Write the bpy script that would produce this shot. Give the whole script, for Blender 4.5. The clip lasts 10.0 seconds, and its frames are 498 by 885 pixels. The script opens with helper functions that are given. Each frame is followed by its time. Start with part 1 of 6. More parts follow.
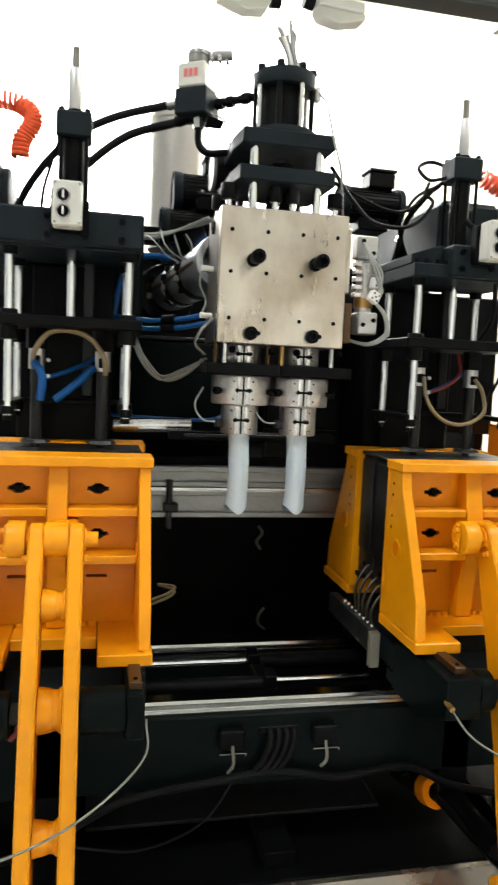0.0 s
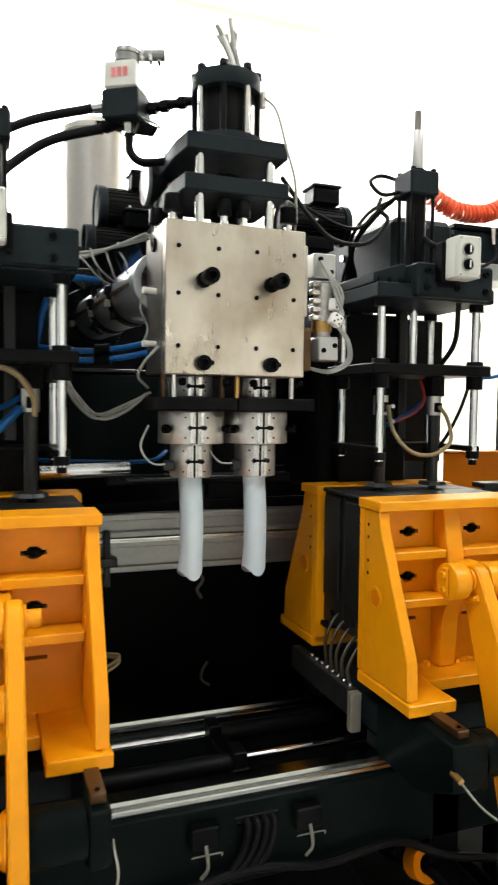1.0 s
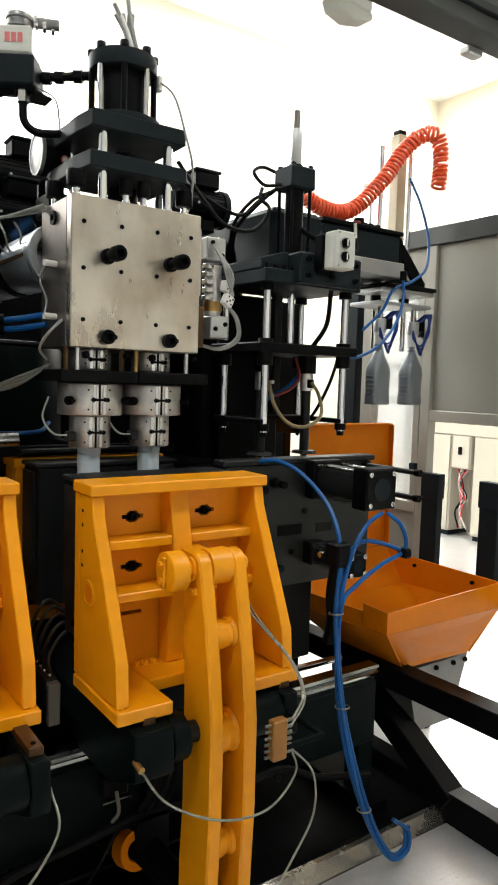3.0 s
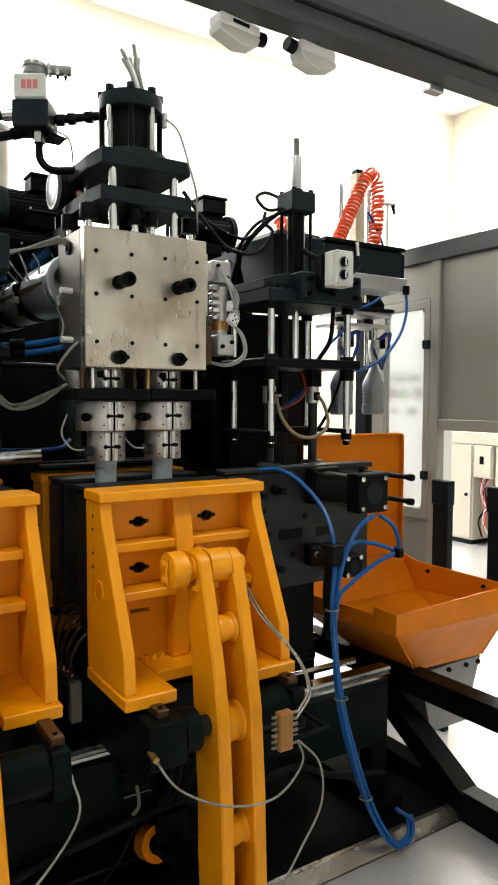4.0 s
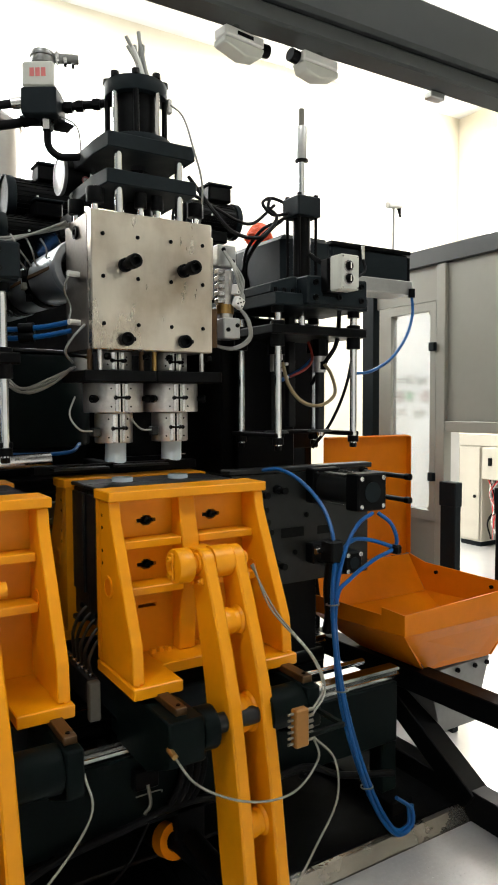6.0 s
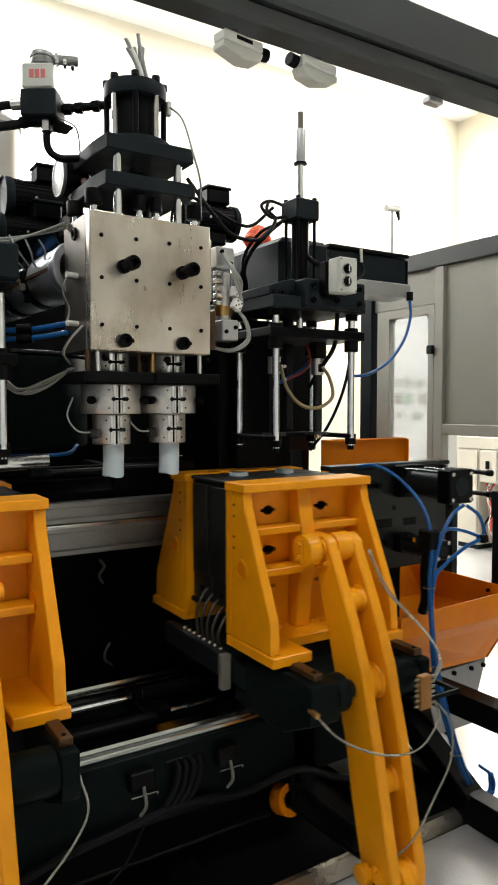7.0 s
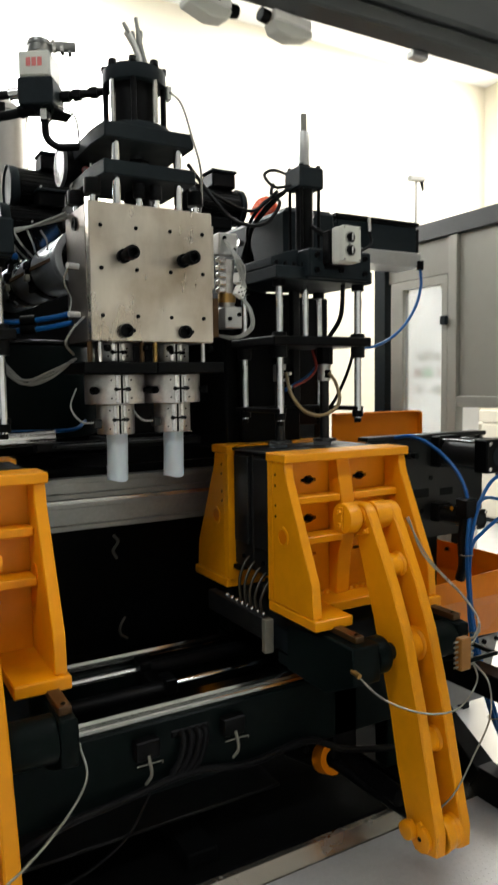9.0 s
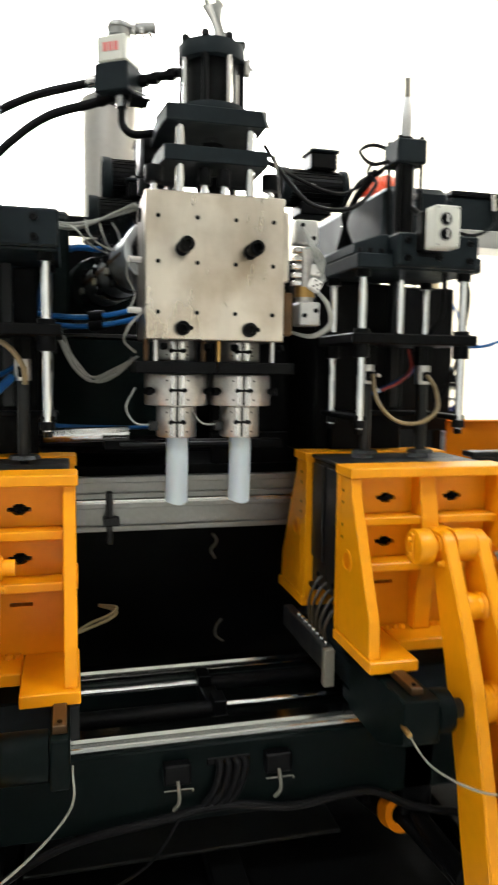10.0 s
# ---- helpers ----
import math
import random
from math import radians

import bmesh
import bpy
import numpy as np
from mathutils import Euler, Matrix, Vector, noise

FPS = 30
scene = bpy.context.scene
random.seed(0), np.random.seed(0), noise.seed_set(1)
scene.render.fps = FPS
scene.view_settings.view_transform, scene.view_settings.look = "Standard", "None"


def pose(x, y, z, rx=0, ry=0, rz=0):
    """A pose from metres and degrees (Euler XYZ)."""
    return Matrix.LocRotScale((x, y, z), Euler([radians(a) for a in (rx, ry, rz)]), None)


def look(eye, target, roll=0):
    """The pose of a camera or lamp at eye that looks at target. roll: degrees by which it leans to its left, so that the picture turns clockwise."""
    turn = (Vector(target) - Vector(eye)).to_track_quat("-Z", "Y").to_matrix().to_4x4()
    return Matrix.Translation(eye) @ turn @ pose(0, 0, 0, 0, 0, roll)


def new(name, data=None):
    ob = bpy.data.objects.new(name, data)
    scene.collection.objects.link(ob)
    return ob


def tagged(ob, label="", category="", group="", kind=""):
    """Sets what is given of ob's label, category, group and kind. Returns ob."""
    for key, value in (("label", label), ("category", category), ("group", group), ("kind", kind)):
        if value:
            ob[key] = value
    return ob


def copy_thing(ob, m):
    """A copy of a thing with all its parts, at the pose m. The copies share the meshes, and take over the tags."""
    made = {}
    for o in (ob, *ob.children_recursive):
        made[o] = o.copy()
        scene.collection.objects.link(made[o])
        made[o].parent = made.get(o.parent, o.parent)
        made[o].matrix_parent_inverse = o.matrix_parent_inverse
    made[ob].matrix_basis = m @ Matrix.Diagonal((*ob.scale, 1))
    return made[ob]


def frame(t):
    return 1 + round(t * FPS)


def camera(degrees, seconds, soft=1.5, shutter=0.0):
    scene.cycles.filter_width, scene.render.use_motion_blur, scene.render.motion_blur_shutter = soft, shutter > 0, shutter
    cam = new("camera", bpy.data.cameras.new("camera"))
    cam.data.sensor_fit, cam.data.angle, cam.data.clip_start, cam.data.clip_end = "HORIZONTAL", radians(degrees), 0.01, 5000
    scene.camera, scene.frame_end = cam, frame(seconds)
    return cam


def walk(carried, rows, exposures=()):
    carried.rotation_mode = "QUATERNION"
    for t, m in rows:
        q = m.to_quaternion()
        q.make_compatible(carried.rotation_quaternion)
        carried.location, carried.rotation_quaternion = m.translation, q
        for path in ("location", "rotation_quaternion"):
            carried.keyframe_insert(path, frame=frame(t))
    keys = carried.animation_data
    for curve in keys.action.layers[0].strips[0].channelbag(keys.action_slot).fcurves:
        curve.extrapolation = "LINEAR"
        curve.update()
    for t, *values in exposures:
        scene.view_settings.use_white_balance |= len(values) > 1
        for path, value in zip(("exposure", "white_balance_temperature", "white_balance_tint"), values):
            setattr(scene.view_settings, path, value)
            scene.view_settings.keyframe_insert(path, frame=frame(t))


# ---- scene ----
cam = camera(38.6, 10.0, 1.8, 0.5)
PATH = [
    (0, (-0.543, -2.139, 1.428), (-0.126, -0.192, 1.241), 2.6),
    (0.3, (-0.625, -2.057, 1.434), (-0.065, -0.148, 1.228), 2.8),
    (0.5, (-0.637, -2.006, 1.437), (-0.057, -0.103, 1.233), 2.9),
    (1, (-0.637, -1.837, 1.443), (0.052, 0.038, 1.34), 0.7),
    (1.5, (-0.702, -1.708, 1.404), (0.26, 0.032, 1.194), 2.3),
    (1.8, (-0.778, -1.7, 1.421), (0.382, -0.097, 1.129), 2.3),
    (2, (-0.807, -1.698, 1.425), (0.396, -0.131, 1.111), 2.3),
    (2.3, (-0.814, -1.803, 1.415), (0.3, -0.151, 1.244), 2.1),
    (2.5, (-0.871, -1.816, 1.445), (0.282, -0.193, 1.259), 2.1),
    (4, (-0.911, -1.996, 1.434), (0.162, -0.313, 1.312), 0.2),
    (4.5, (-0.909, -2.002, 1.433), (0.158, -0.315, 1.304), -0.5),
    (5, (-0.915, -2.009, 1.433), (0.154, -0.322, 1.32), -0.6),
    (5.5, (-0.922, -2.015, 1.431), (0.134, -0.32, 1.317), -0.5),
    (7, (-0.923, -2.02, 1.433), (0.136, -0.327, 1.327), -0.0),
    (7.5, (-0.918, -2.022, 1.433), (0.138, -0.327, 1.326), -0.1),
    (8, (-0.909, -2.022, 1.434), (0.152, -0.33, 1.329), -0.3),
    (8.5, (-0.902, -2.026, 1.429), (0.149, -0.328, 1.312), -1.1),
    (9, (-0.846, -2.054, 1.415), (0.14, -0.322, 1.249), -0.8),
    (9.2, (-0.772, -2.069, 1.419), (0.119, -0.292, 1.198), -1.6),
    (9.5, (-0.652, -2.045, 1.412), (0.171, -0.235, 1.192), -2.0),
    (10, (-0.41, -2.003, 1.456), (0.081, -0.074, 1.255), 0.8),
]
walk(cam, [(t, look(eye, target, roll)) for t, eye, target, roll in PATH], [(0.0, 0.5), (0.5, 0.48), (1.0, 0.5), (1.5, 0.58), (2.0, 0.5), (2.5, 0.12), (4.0, 0.02), (4.5, -0.02), (5.5, -0.02), (6.9, -0.15), (7.5, -0.3), (8.5, -0.3), (9.5, -0.25), (10.0, 0.48)])

# ---- world, light ----
world = bpy.data.worlds.new("hall_world")
scene.world = world
world.use_nodes = True
wn = world.node_tree
sky = wn.nodes.new("ShaderNodeTexSky")
sky.sky_type = "NISHITA"
sky.sun_disc = False
sky.sun_elevation, sky.sun_rotation = radians(48), radians(20)
wn.nodes["Background"].inputs[1].default_value = 0.12
wn.links.new(sky.outputs[0], wn.nodes["Background"].inputs[0])
scene.view_settings.exposure = 0.0

FLOOR = -0.08


def area(name, at, target, sx, sy, watts, colour=(0.94, 0.985, 1.0)):
    """A rectangular lamp: unseen overhead fill or the daylight of a window."""
    d = bpy.data.lights.new(name, "AREA")
    d.shape, d.size, d.size_y, d.energy, d.color = "RECTANGLE", sx, sy, watts, colour
    ob = new(name, d)
    ob.matrix_basis = look(at, target)
    return ob


# Unseen lamps added overhead as front fill; no fixtures are known or built.
for lx in (-3.2, 3.4):
    area("overhead_fill", (lx, -2.6, 6.2), (lx, -2.6, 0), 2.2, 0.9, 140)
# Three more added overhead to brighten the north wall.
for lx in (-4.0, 0.6, 5.6):
    area("overhead_fill", (lx, 5.5, 6.2), (lx, 6.0, 0), 3.2, 0.8, 260)
area("window_daylight", (-0.6, 6.55, 4.6), (-0.6, 0, 3.4), 6.0, 2.6, 300, (0.93, 0.97, 1))


# ---- materials ----
def material(name, colour, rough=0.5, metal=0.0, grain=40.0, vary=0.12, bump=0.05, stain=3.0, spec=0.5, stretch=(1, 1, 1), **extra):
    """A surface: base colour broken up by a fine grain and larger stains, with a fine relief."""
    m = bpy.data.materials.new(name)
    m.use_nodes = True
    n, l = m.node_tree.nodes, m.node_tree.links
    b = n["Principled BSDF"]
    co = n.new("ShaderNodeTexCoord")
    fine, broad = n.new("ShaderNodeTexNoise"), n.new("ShaderNodeTexNoise")
    fine.inputs["Scale"].default_value, broad.inputs["Scale"].default_value = grain, stain
    fine.inputs["Detail"].default_value, broad.inputs["Detail"].default_value = 4, 6
    broad.inputs["Roughness"].default_value = 0.65
    mix = n.new("ShaderNodeMath")
    mix.operation = "MULTIPLY_ADD"
    mix.inputs[1].default_value = 0.45
    mp = n.new("ShaderNodeMapping")
    mp.inputs["Scale"].default_value = stretch
    l.new(co.outputs["Object"], mp.inputs["Vector"])
    for t in (fine, broad):
        l.new(mp.outputs[0], t.inputs["Vector"])
    l.new(fine.outputs[0], mix.inputs[0])
    l.new(broad.outputs[0], mix.inputs[2])
    ramp = n.new("ShaderNodeMapRange")
    ramp.inputs[1].default_value, ramp.inputs[2].default_value = 0.42, 1.02
    ramp.inputs[3].default_value, ramp.inputs[4].default_value = 1 - vary, 1 + vary
    l.new(mix.outputs[0], ramp.inputs[0])
    val = ramp.outputs[0]
    mul = n.new("ShaderNodeVectorMath")
    mul.operation = "SCALE"
    mul.inputs[0].default_value = colour
    l.new(val, mul.inputs["Scale"])
    l.new(mul.outputs[0], b.inputs["Base Color"])
    rr = n.new("ShaderNodeMapRange")
    rr.inputs[1].default_value, rr.inputs[2].default_value = 0.35, 0.7
    rr.inputs[3].default_value, rr.inputs[4].default_value = max(0.02, rough * 0.8), min(1, rough * 1.25)
    l.new(broad.outputs[0], rr.inputs[0])
    l.new(rr.outputs[0], b.inputs["Roughness"])
    b.inputs["Metallic"].default_value = metal
    b.inputs["Specular IOR Level"].default_value = spec
    if bump:
        bp = n.new("ShaderNodeBump")
        bp.inputs["Strength"].default_value, bp.inputs["Distance"].default_value = bump, 0.002
        l.new(fine.outputs[0], bp.inputs["Height"])
        l.new(bp.outputs[0], b.inputs["Normal"])
    for k, v in extra.items():
        b.inputs[k.replace("_", " ")].default_value = v
    return m


def glow(name, colour, strength):
    m = bpy.data.materials.new(name)
    m.use_nodes = True
    b = m.node_tree.nodes["Principled BSDF"]
    b.inputs["Base Color"].default_value = (*colour, 1)
    b.inputs["Emission Color"].default_value = (*colour, 1)
    b.inputs["Emission Strength"].default_value = strength
    return m


YELLOW = material("yellow_enamel", (0.84, 0.318, 0.003), 0.36, spec=0.3, grain=25, vary=0.10, bump=0.04, stain=5)
ORANGE = material("orange_sheet_paint", (0.72, 0.20, 0.003), 0.36, spec=0.12, grain=20, vary=0.10, bump=0.03)
DARK = material("charcoal_machine_paint", (0.0095, 0.0138, 0.0162), 0.55, grain=60, vary=0.25, bump=0.06, spec=0.10)
BODY = material("dark_grey_green_paint", (0.0022, 0.0050, 0.0047), 0.42, grain=40, vary=0.25, bump=0.05, spec=0.06)
BLACK = material("black_oxide_steel", (0.0026, 0.0027, 0.0029), 0.42, grain=80, vary=0.3, bump=0.05, spec=0.08)
RUBBER = material("black_rubber", (0.0035, 0.0035, 0.0038), 0.5, grain=90, vary=0.2, bump=0.05, spec=0.12)
STEEL = material("ground_tool_steel", (0.60, 0.55, 0.47), 0.30, 0.9, grain=9, vary=0.2, bump=0.0, stain=4, stretch=(1.6, 1.6, 0.45))


def stained(m, brown, scale, lo, hi):
    """Lays irregular heat stains over a surface's colour."""
    n, l = m.node_tree.nodes, m.node_tree.links
    b = n["Principled BSDF"]
    src = b.inputs["Base Color"].links[0].from_socket
    co, tx, mr, mx = n.new("ShaderNodeTexCoord"), n.new("ShaderNodeTexNoise"), n.new("ShaderNodeMapRange"), n.new("ShaderNodeMix")
    tx.inputs["Scale"].default_value, tx.inputs["Detail"].default_value = scale, 5
    mr.inputs[1].default_value, mr.inputs[2].default_value, mr.inputs[4].default_value = lo, hi, 0.75
    mx.data_type = "RGBA"
    l.new(co.outputs["Object"], tx.inputs["Vector"])
    l.new(tx.outputs[0], mr.inputs[0])
    l.new(mr.outputs[0], mx.inputs[0])
    l.new(src, mx.inputs[6])
    mx.inputs[7].default_value = (*brown, 1)
    l.new(mx.outputs[2], b.inputs["Base Color"])
    return m


stained(STEEL, (0.26, 0.18, 0.10), 5.0, 0.44, 0.78)
SCALE = material("heat_browned_steel", (0.20, 0.175, 0.155), 0.42, 0.85, grain=70, vary=0.35, bump=0.05, stain=10)
OILED = material("oily_grey_plate", (0.011, 0.012, 0.011), 0.42, grain=50, vary=0.35, bump=0.05, stain=8, spec=0.3)
RAIL = material("slide_rail_steel", (0.40, 0.40, 0.39), 0.15, 1.0, grain=60, vary=0.12, bump=0.02, stretch=(0.2, 1, 1))
DULL = material("dull_wire_grey", (0.16, 0.15, 0.12), 0.5, grain=60, vary=0.2, bump=0)
RING = material("nozzle_band_steel", (0.56, 0.54, 0.52), 0.35, 0.9, grain=90, vary=0.25, bump=0.05, stain=14)

CHROME = material("chromed_rod", (0.75, 0.76, 0.78), 0.12, 1.0, grain=60, vary=0.05, bump=0.0)
OLDALU = material("dulled_aluminium", (0.26, 0.26, 0.25), 0.4, 0.8, grain=80, vary=0.2, bump=0.03)
ALU = material("aluminium", (0.50, 0.50, 0.49), 0.38, 0.8, grain=80, vary=0.12, bump=0.03)
GREYMETAL = material("dull_mould_steel", (0.012, 0.013, 0.013), 0.45, 0.4, grain=60, vary=0.3, bump=0.06, stain=8)
BROWN = material("oily_bronze_bar", (0.085, 0.042, 0.014), 0.42, 0.5, grain=70, vary=0.3, bump=0.06, stain=12)
DISTRIB = material("brown_oil_distributor", (0.30, 0.13, 0.022), 0.45, 0.3, grain=60, vary=0.2)
HOPPER = material("brushed_hopper_steel", (0.38, 0.365, 0.34), 0.38, 0.75, grain=50, vary=0.1, bump=0.03)
BRASS = material("brass_fitting", (0.50, 0.30, 0.10), 0.35, 0.9, grain=60, vary=0.2)
PARISON = material("grey_molten_plastic", (0.55, 0.62, 0.66), 0.40, grain=15, vary=0.06, bump=0.02, Subsurface_Weight=0.15)
BOTTLE = material("silver_grey_bottle_plastic", (0.18, 0.195, 0.21), 0.36, 0.25, grain=30, vary=0.08, bump=0.02)
COIL = material("orange_air_hose", (0.82, 0.10, 0.025), 0.35, grain=30, vary=0.08)
BLUE = material("blue_air_hose", (0.004, 0.075, 0.25), 0.36, grain=30, vary=0.1, bump=0, spec=0.25)
CLEAR = material("clear_yellowed_tube", (0.34, 0.33, 0.27), 0.25, grain=30, vary=0.1, bump=0, Transmission_Weight=0.35)
NAVY = material("navy_air_hose", (0.01, 0.03, 0.16), 0.36, grain=30, vary=0.1, bump=0, spec=0.25)
OILHOSE = material("oil_stained_hose", (0.028, 0.021, 0.010), 0.45, grain=40, vary=0.25, bump=0)
TAN = material("tan_hose", (0.24, 0.18, 0.09), 0.4, grain=30, vary=0.1, bump=0)
SLEEVE = material("grey_glass_fibre_sleeve", (0.30, 0.30, 0.275), 0.75, grain=150, vary=0.2, bump=0.2)
CERAMIC = material("white_ceramic", (0.72, 0.70, 0.66), 0.4, grain=50, vary=0.05, bump=0)
SWITCH = material("light_grey_switch_box", (0.56, 0.56, 0.50), 0.4, grain=50, vary=0.06)
RED = material("red_plastic", (0.6, 0.02, 0.02), 0.4, grain=50, vary=0.05, bump=0)
DARKRED = material("dark_red_hose", (0.22, 0.02, 0.012), 0.4, grain=50, vary=0.05, bump=0)
CREAM = material("cream_wall_paint", (0.78, 0.72, 0.585), 0.7, grain=8, vary=0.04, bump=0.03, stain=0.6)
WHITE = material("white_ceiling_paint", (0.82, 0.81, 0.79), 0.8, grain=8, vary=0.03, bump=0.02)
# Greys of the unseen south and west walls, chosen to set the fill light.
PALE = material("pale_fill_wall", (0.62, 0.62, 0.60), 0.7, grain=8, vary=0.05, bump=0.03, stain=0.6)
DIM = material("dim_fill_wall", (0.34, 0.36, 0.36), 0.7, grain=8, vary=0.05, bump=0.03, stain=0.6)
FLOORM = material("pale_epoxy_floor", (0.62, 0.61, 0.59), 0.13, spec=0.8, Coat_Weight=0.6, grain=6, vary=0.06, bump=0.02, stain=0.8)
BEAM = material("grey_guard_paint", (0.042, 0.046, 0.045), 0.42, grain=40, vary=0.12, bump=0.03, spec=0.3)
# Near black: the pit's lack of light is put into the colour.
PIT = material("unlit_pit_black", (0.0022, 0.0024, 0.0025), 0.6, grain=20, vary=0.4, bump=0.08, spec=0.05)
PANEL = material("grey_beige_guard_panel", (0.27, 0.26, 0.22), 0.5, grain=30, vary=0.05, bump=0.02, stain=1.5)
GUARD = material("grey_beige_guard_profile", (0.31, 0.30, 0.255), 0.45, grain=30, vary=0.06, bump=0.02)
TREAD = material("dull_tread_plate", (0.60, 0.60, 0.60), 0.45, 0.5, grain=60, vary=0.12, bump=0.03)
STRIP = material("stainless_kick_strip", (0.34, 0.31, 0.27), 0.26, 0.85, grain=90, vary=0.15, bump=0.03)
SHEET = material("bright_heater_sheet", (0.50, 0.53, 0.56), 0.30, 0.85, grain=40, vary=0.12, bump=0.02, stain=6)
DISC = material("dull_grey_cover", (0.20, 0.20, 0.20), 0.4, 0.5, grain=50, vary=0.15, bump=0.02)
FOIL = material("crinkled_aluminium_foil", (0.66, 0.66, 0.66), 0.22, 1.0, grain=45, vary=0.15, bump=0.9)
CABINET = material("cream_cabinet_paint", (0.50, 0.46, 0.38), 0.4, grain=20, vary=0.04, bump=0.02)
POST = material("yellowed_square_tube", (0.55, 0.46, 0.30), 0.4, grain=40, vary=0.15, stain=7)
STAINLESS = material("polished_stainless", (0.62, 0.61, 0.60), 0.2, 1.0, grain=30, vary=0.06, bump=0.02)
LAMPLENS = glow("lamp_lens", (1, 0.98, 0.95), 6)
SKYLIGHT = glow("bright_window", (1, 0.99, 0.97), 5)
DAYLIGHT = glow("bright_side_window", (1, 0.99, 0.97), 8)
GREENLAMP = material("green_lamp", (0.05, 0.45, 0.12), 0.3, grain=50, vary=0.05, bump=0)
GLASS = material("door_glazing", (0.86, 0.88, 0.88), 0.18, grain=10, vary=0.02, bump=0, Transmission_Weight=0.75, IOR=1.1)


# ---- builders ----
def mesh_of(bm, material_, smooth=None):
    me = bpy.data.meshes.new("mesh")
    bm.normal_update()
    bm.to_mesh(me)
    bm.free()
    me.materials.append(material_)
    if smooth is not None:
        me.set_sharp_from_angle(angle=radians(smooth))
        me.polygons.foreach_set("use_smooth", [True] * len(me.polygons))
        me.update()
    return me


def part(name, bm, material_, parent=None, label="", smooth=35):
    ob = new(name, mesh_of(bm, material_, smooth))
    ob.parent = parent
    if label:
        ob["label"] = label
    return ob


def thing(name, label, category, at=(0, 0, 0), group="", kind=""):
    ob = new(name)
    ob.empty_display_size = 0.05
    ob.matrix_basis = pose(*at)
    return tagged(ob, label, category, group, kind)


def solid(name, bm, material_, label, category="", kind="", group="", smooth=35):
    return tagged(new(name, mesh_of(bm, material_, smooth)), label, category, group, kind)


def setting(name, bm, material_, label, smooth=35):
    return solid(name, bm, material_, label, "", "structure", "", smooth)


def B():
    return bmesh.new()


def box(bm, x0, x1, y0, y1, z0, z1, bevel=0.003, m=None):
    """A bevelled block between two corners, turned by m if given."""
    c = Vector(((x0 + x1) / 2, (y0 + y1) / 2, (z0 + z1) / 2))
    g = bmesh.ops.create_cube(bm, size=1, matrix=Matrix.Translation(c) @ Matrix.Diagonal((x1 - x0, y1 - y0, z1 - z0, 1)))
    vs = g["verts"]
    if bevel:
        es = list({e for v in vs for e in v.link_edges})
        r = bmesh.ops.bevel(bm, geom=es, offset=bevel, segments=1, affect="EDGES", profile=0.5)
        vs = list({v for f in r["faces"] for v in f.verts} | {v for v in vs if v.is_valid})
    if m is not None:
        bmesh.ops.transform(bm, matrix=m, verts=vs)
    return bm


def cyl(bm, p0, p1, r0, r1=None, seg=24, bevel=0.0):
    """A round bar from p0 to p1."""
    p0, p1 = Vector(p0), Vector(p1)
    d = p1 - p0
    m = Matrix.Translation((p0 + p1) / 2) @ d.to_track_quat("Z", "Y").to_matrix().to_4x4()
    g = bmesh.ops.create_cone(bm, cap_ends=True, segments=seg, radius1=r0, radius2=r0 if r1 is None else r1, depth=d.length, matrix=m)
    if bevel:
        es = [e for e in {e for v in g["verts"] for e in v.link_edges} if len(e.link_faces) == 2 and e.calc_face_angle() > 1]
        bmesh.ops.bevel(bm, geom=es, offset=bevel, segments=2, affect="EDGES", profile=0.5)
    return bm


def ring(bm, at, axis, r_out, r_in, h, seg=32):
    """A thick ring about an axis."""
    at, axis = Vector(at), Vector(axis).normalized()
    m = Matrix.Translation(at) @ axis.to_track_quat("Z", "Y").to_matrix().to_4x4()
    loops = []
    for r, z in ((r_out, -h / 2), (r_out, h / 2), (r_in, h / 2), (r_in, -h / 2)):
        loops.append([bm.verts.new(m @ Vector((r * math.cos(a), r * math.sin(a), z))) for a in [2 * math.pi * i / seg for i in range(seg)]])
    for k in range(4):
        a, b = loops[k], loops[(k + 1) % 4]
        for i in range(seg):
            bm.faces.new((a[i], a[(i + 1) % seg], b[(i + 1) % seg], b[i]))
    return bm


def smoothed(points, steps=8):
    """A rounded path through points."""
    ps = [Vector(p) for p in points]
    ps = [ps[0] * 2 - ps[1]] + ps + [ps[-1] * 2 - ps[-2]]
    out = []
    for i in range(1, len(ps) - 2):
        a, b, c, d = ps[i - 1:i + 3]
        for k in range(steps):
            t = k / steps
            out.append(0.5 * ((2 * b) + (c - a) * t + (2 * a - 5 * b + 4 * c - d) * t * t + (3 * b - a - 3 * c + d) * t ** 3))
    return out + [ps[-2]]


def tube(bm, points, r, seg=10, steps=8, smooth_path=True):
    """A hose through points."""
    ps = smoothed(points, steps) if smooth_path else [Vector(p) for p in points]
    t0 = (ps[1] - ps[0]).normalized()
    side = t0.cross(Vector((0.3, 0.2, 1))).normalized()
    rows = []
    for i, p in enumerate(ps):
        t = (ps[min(i + 1, len(ps) - 1)] - ps[max(i - 1, 0)]).normalized()
        side = (side - t * side.dot(t)).normalized()
        up = t.cross(side)
        rows.append([bm.verts.new(p + (side * math.cos(a) + up * math.sin(a)) * r) for a in [2 * math.pi * k / seg for k in range(seg)]])
    for a, b in zip(rows, rows[1:]):
        for k in range(seg):
            bm.faces.new((a[k], a[(k + 1) % seg], b[(k + 1) % seg], b[k]))
    bm.faces.new(rows[0][::-1])
    bm.faces.new(rows[-1])
    return bm


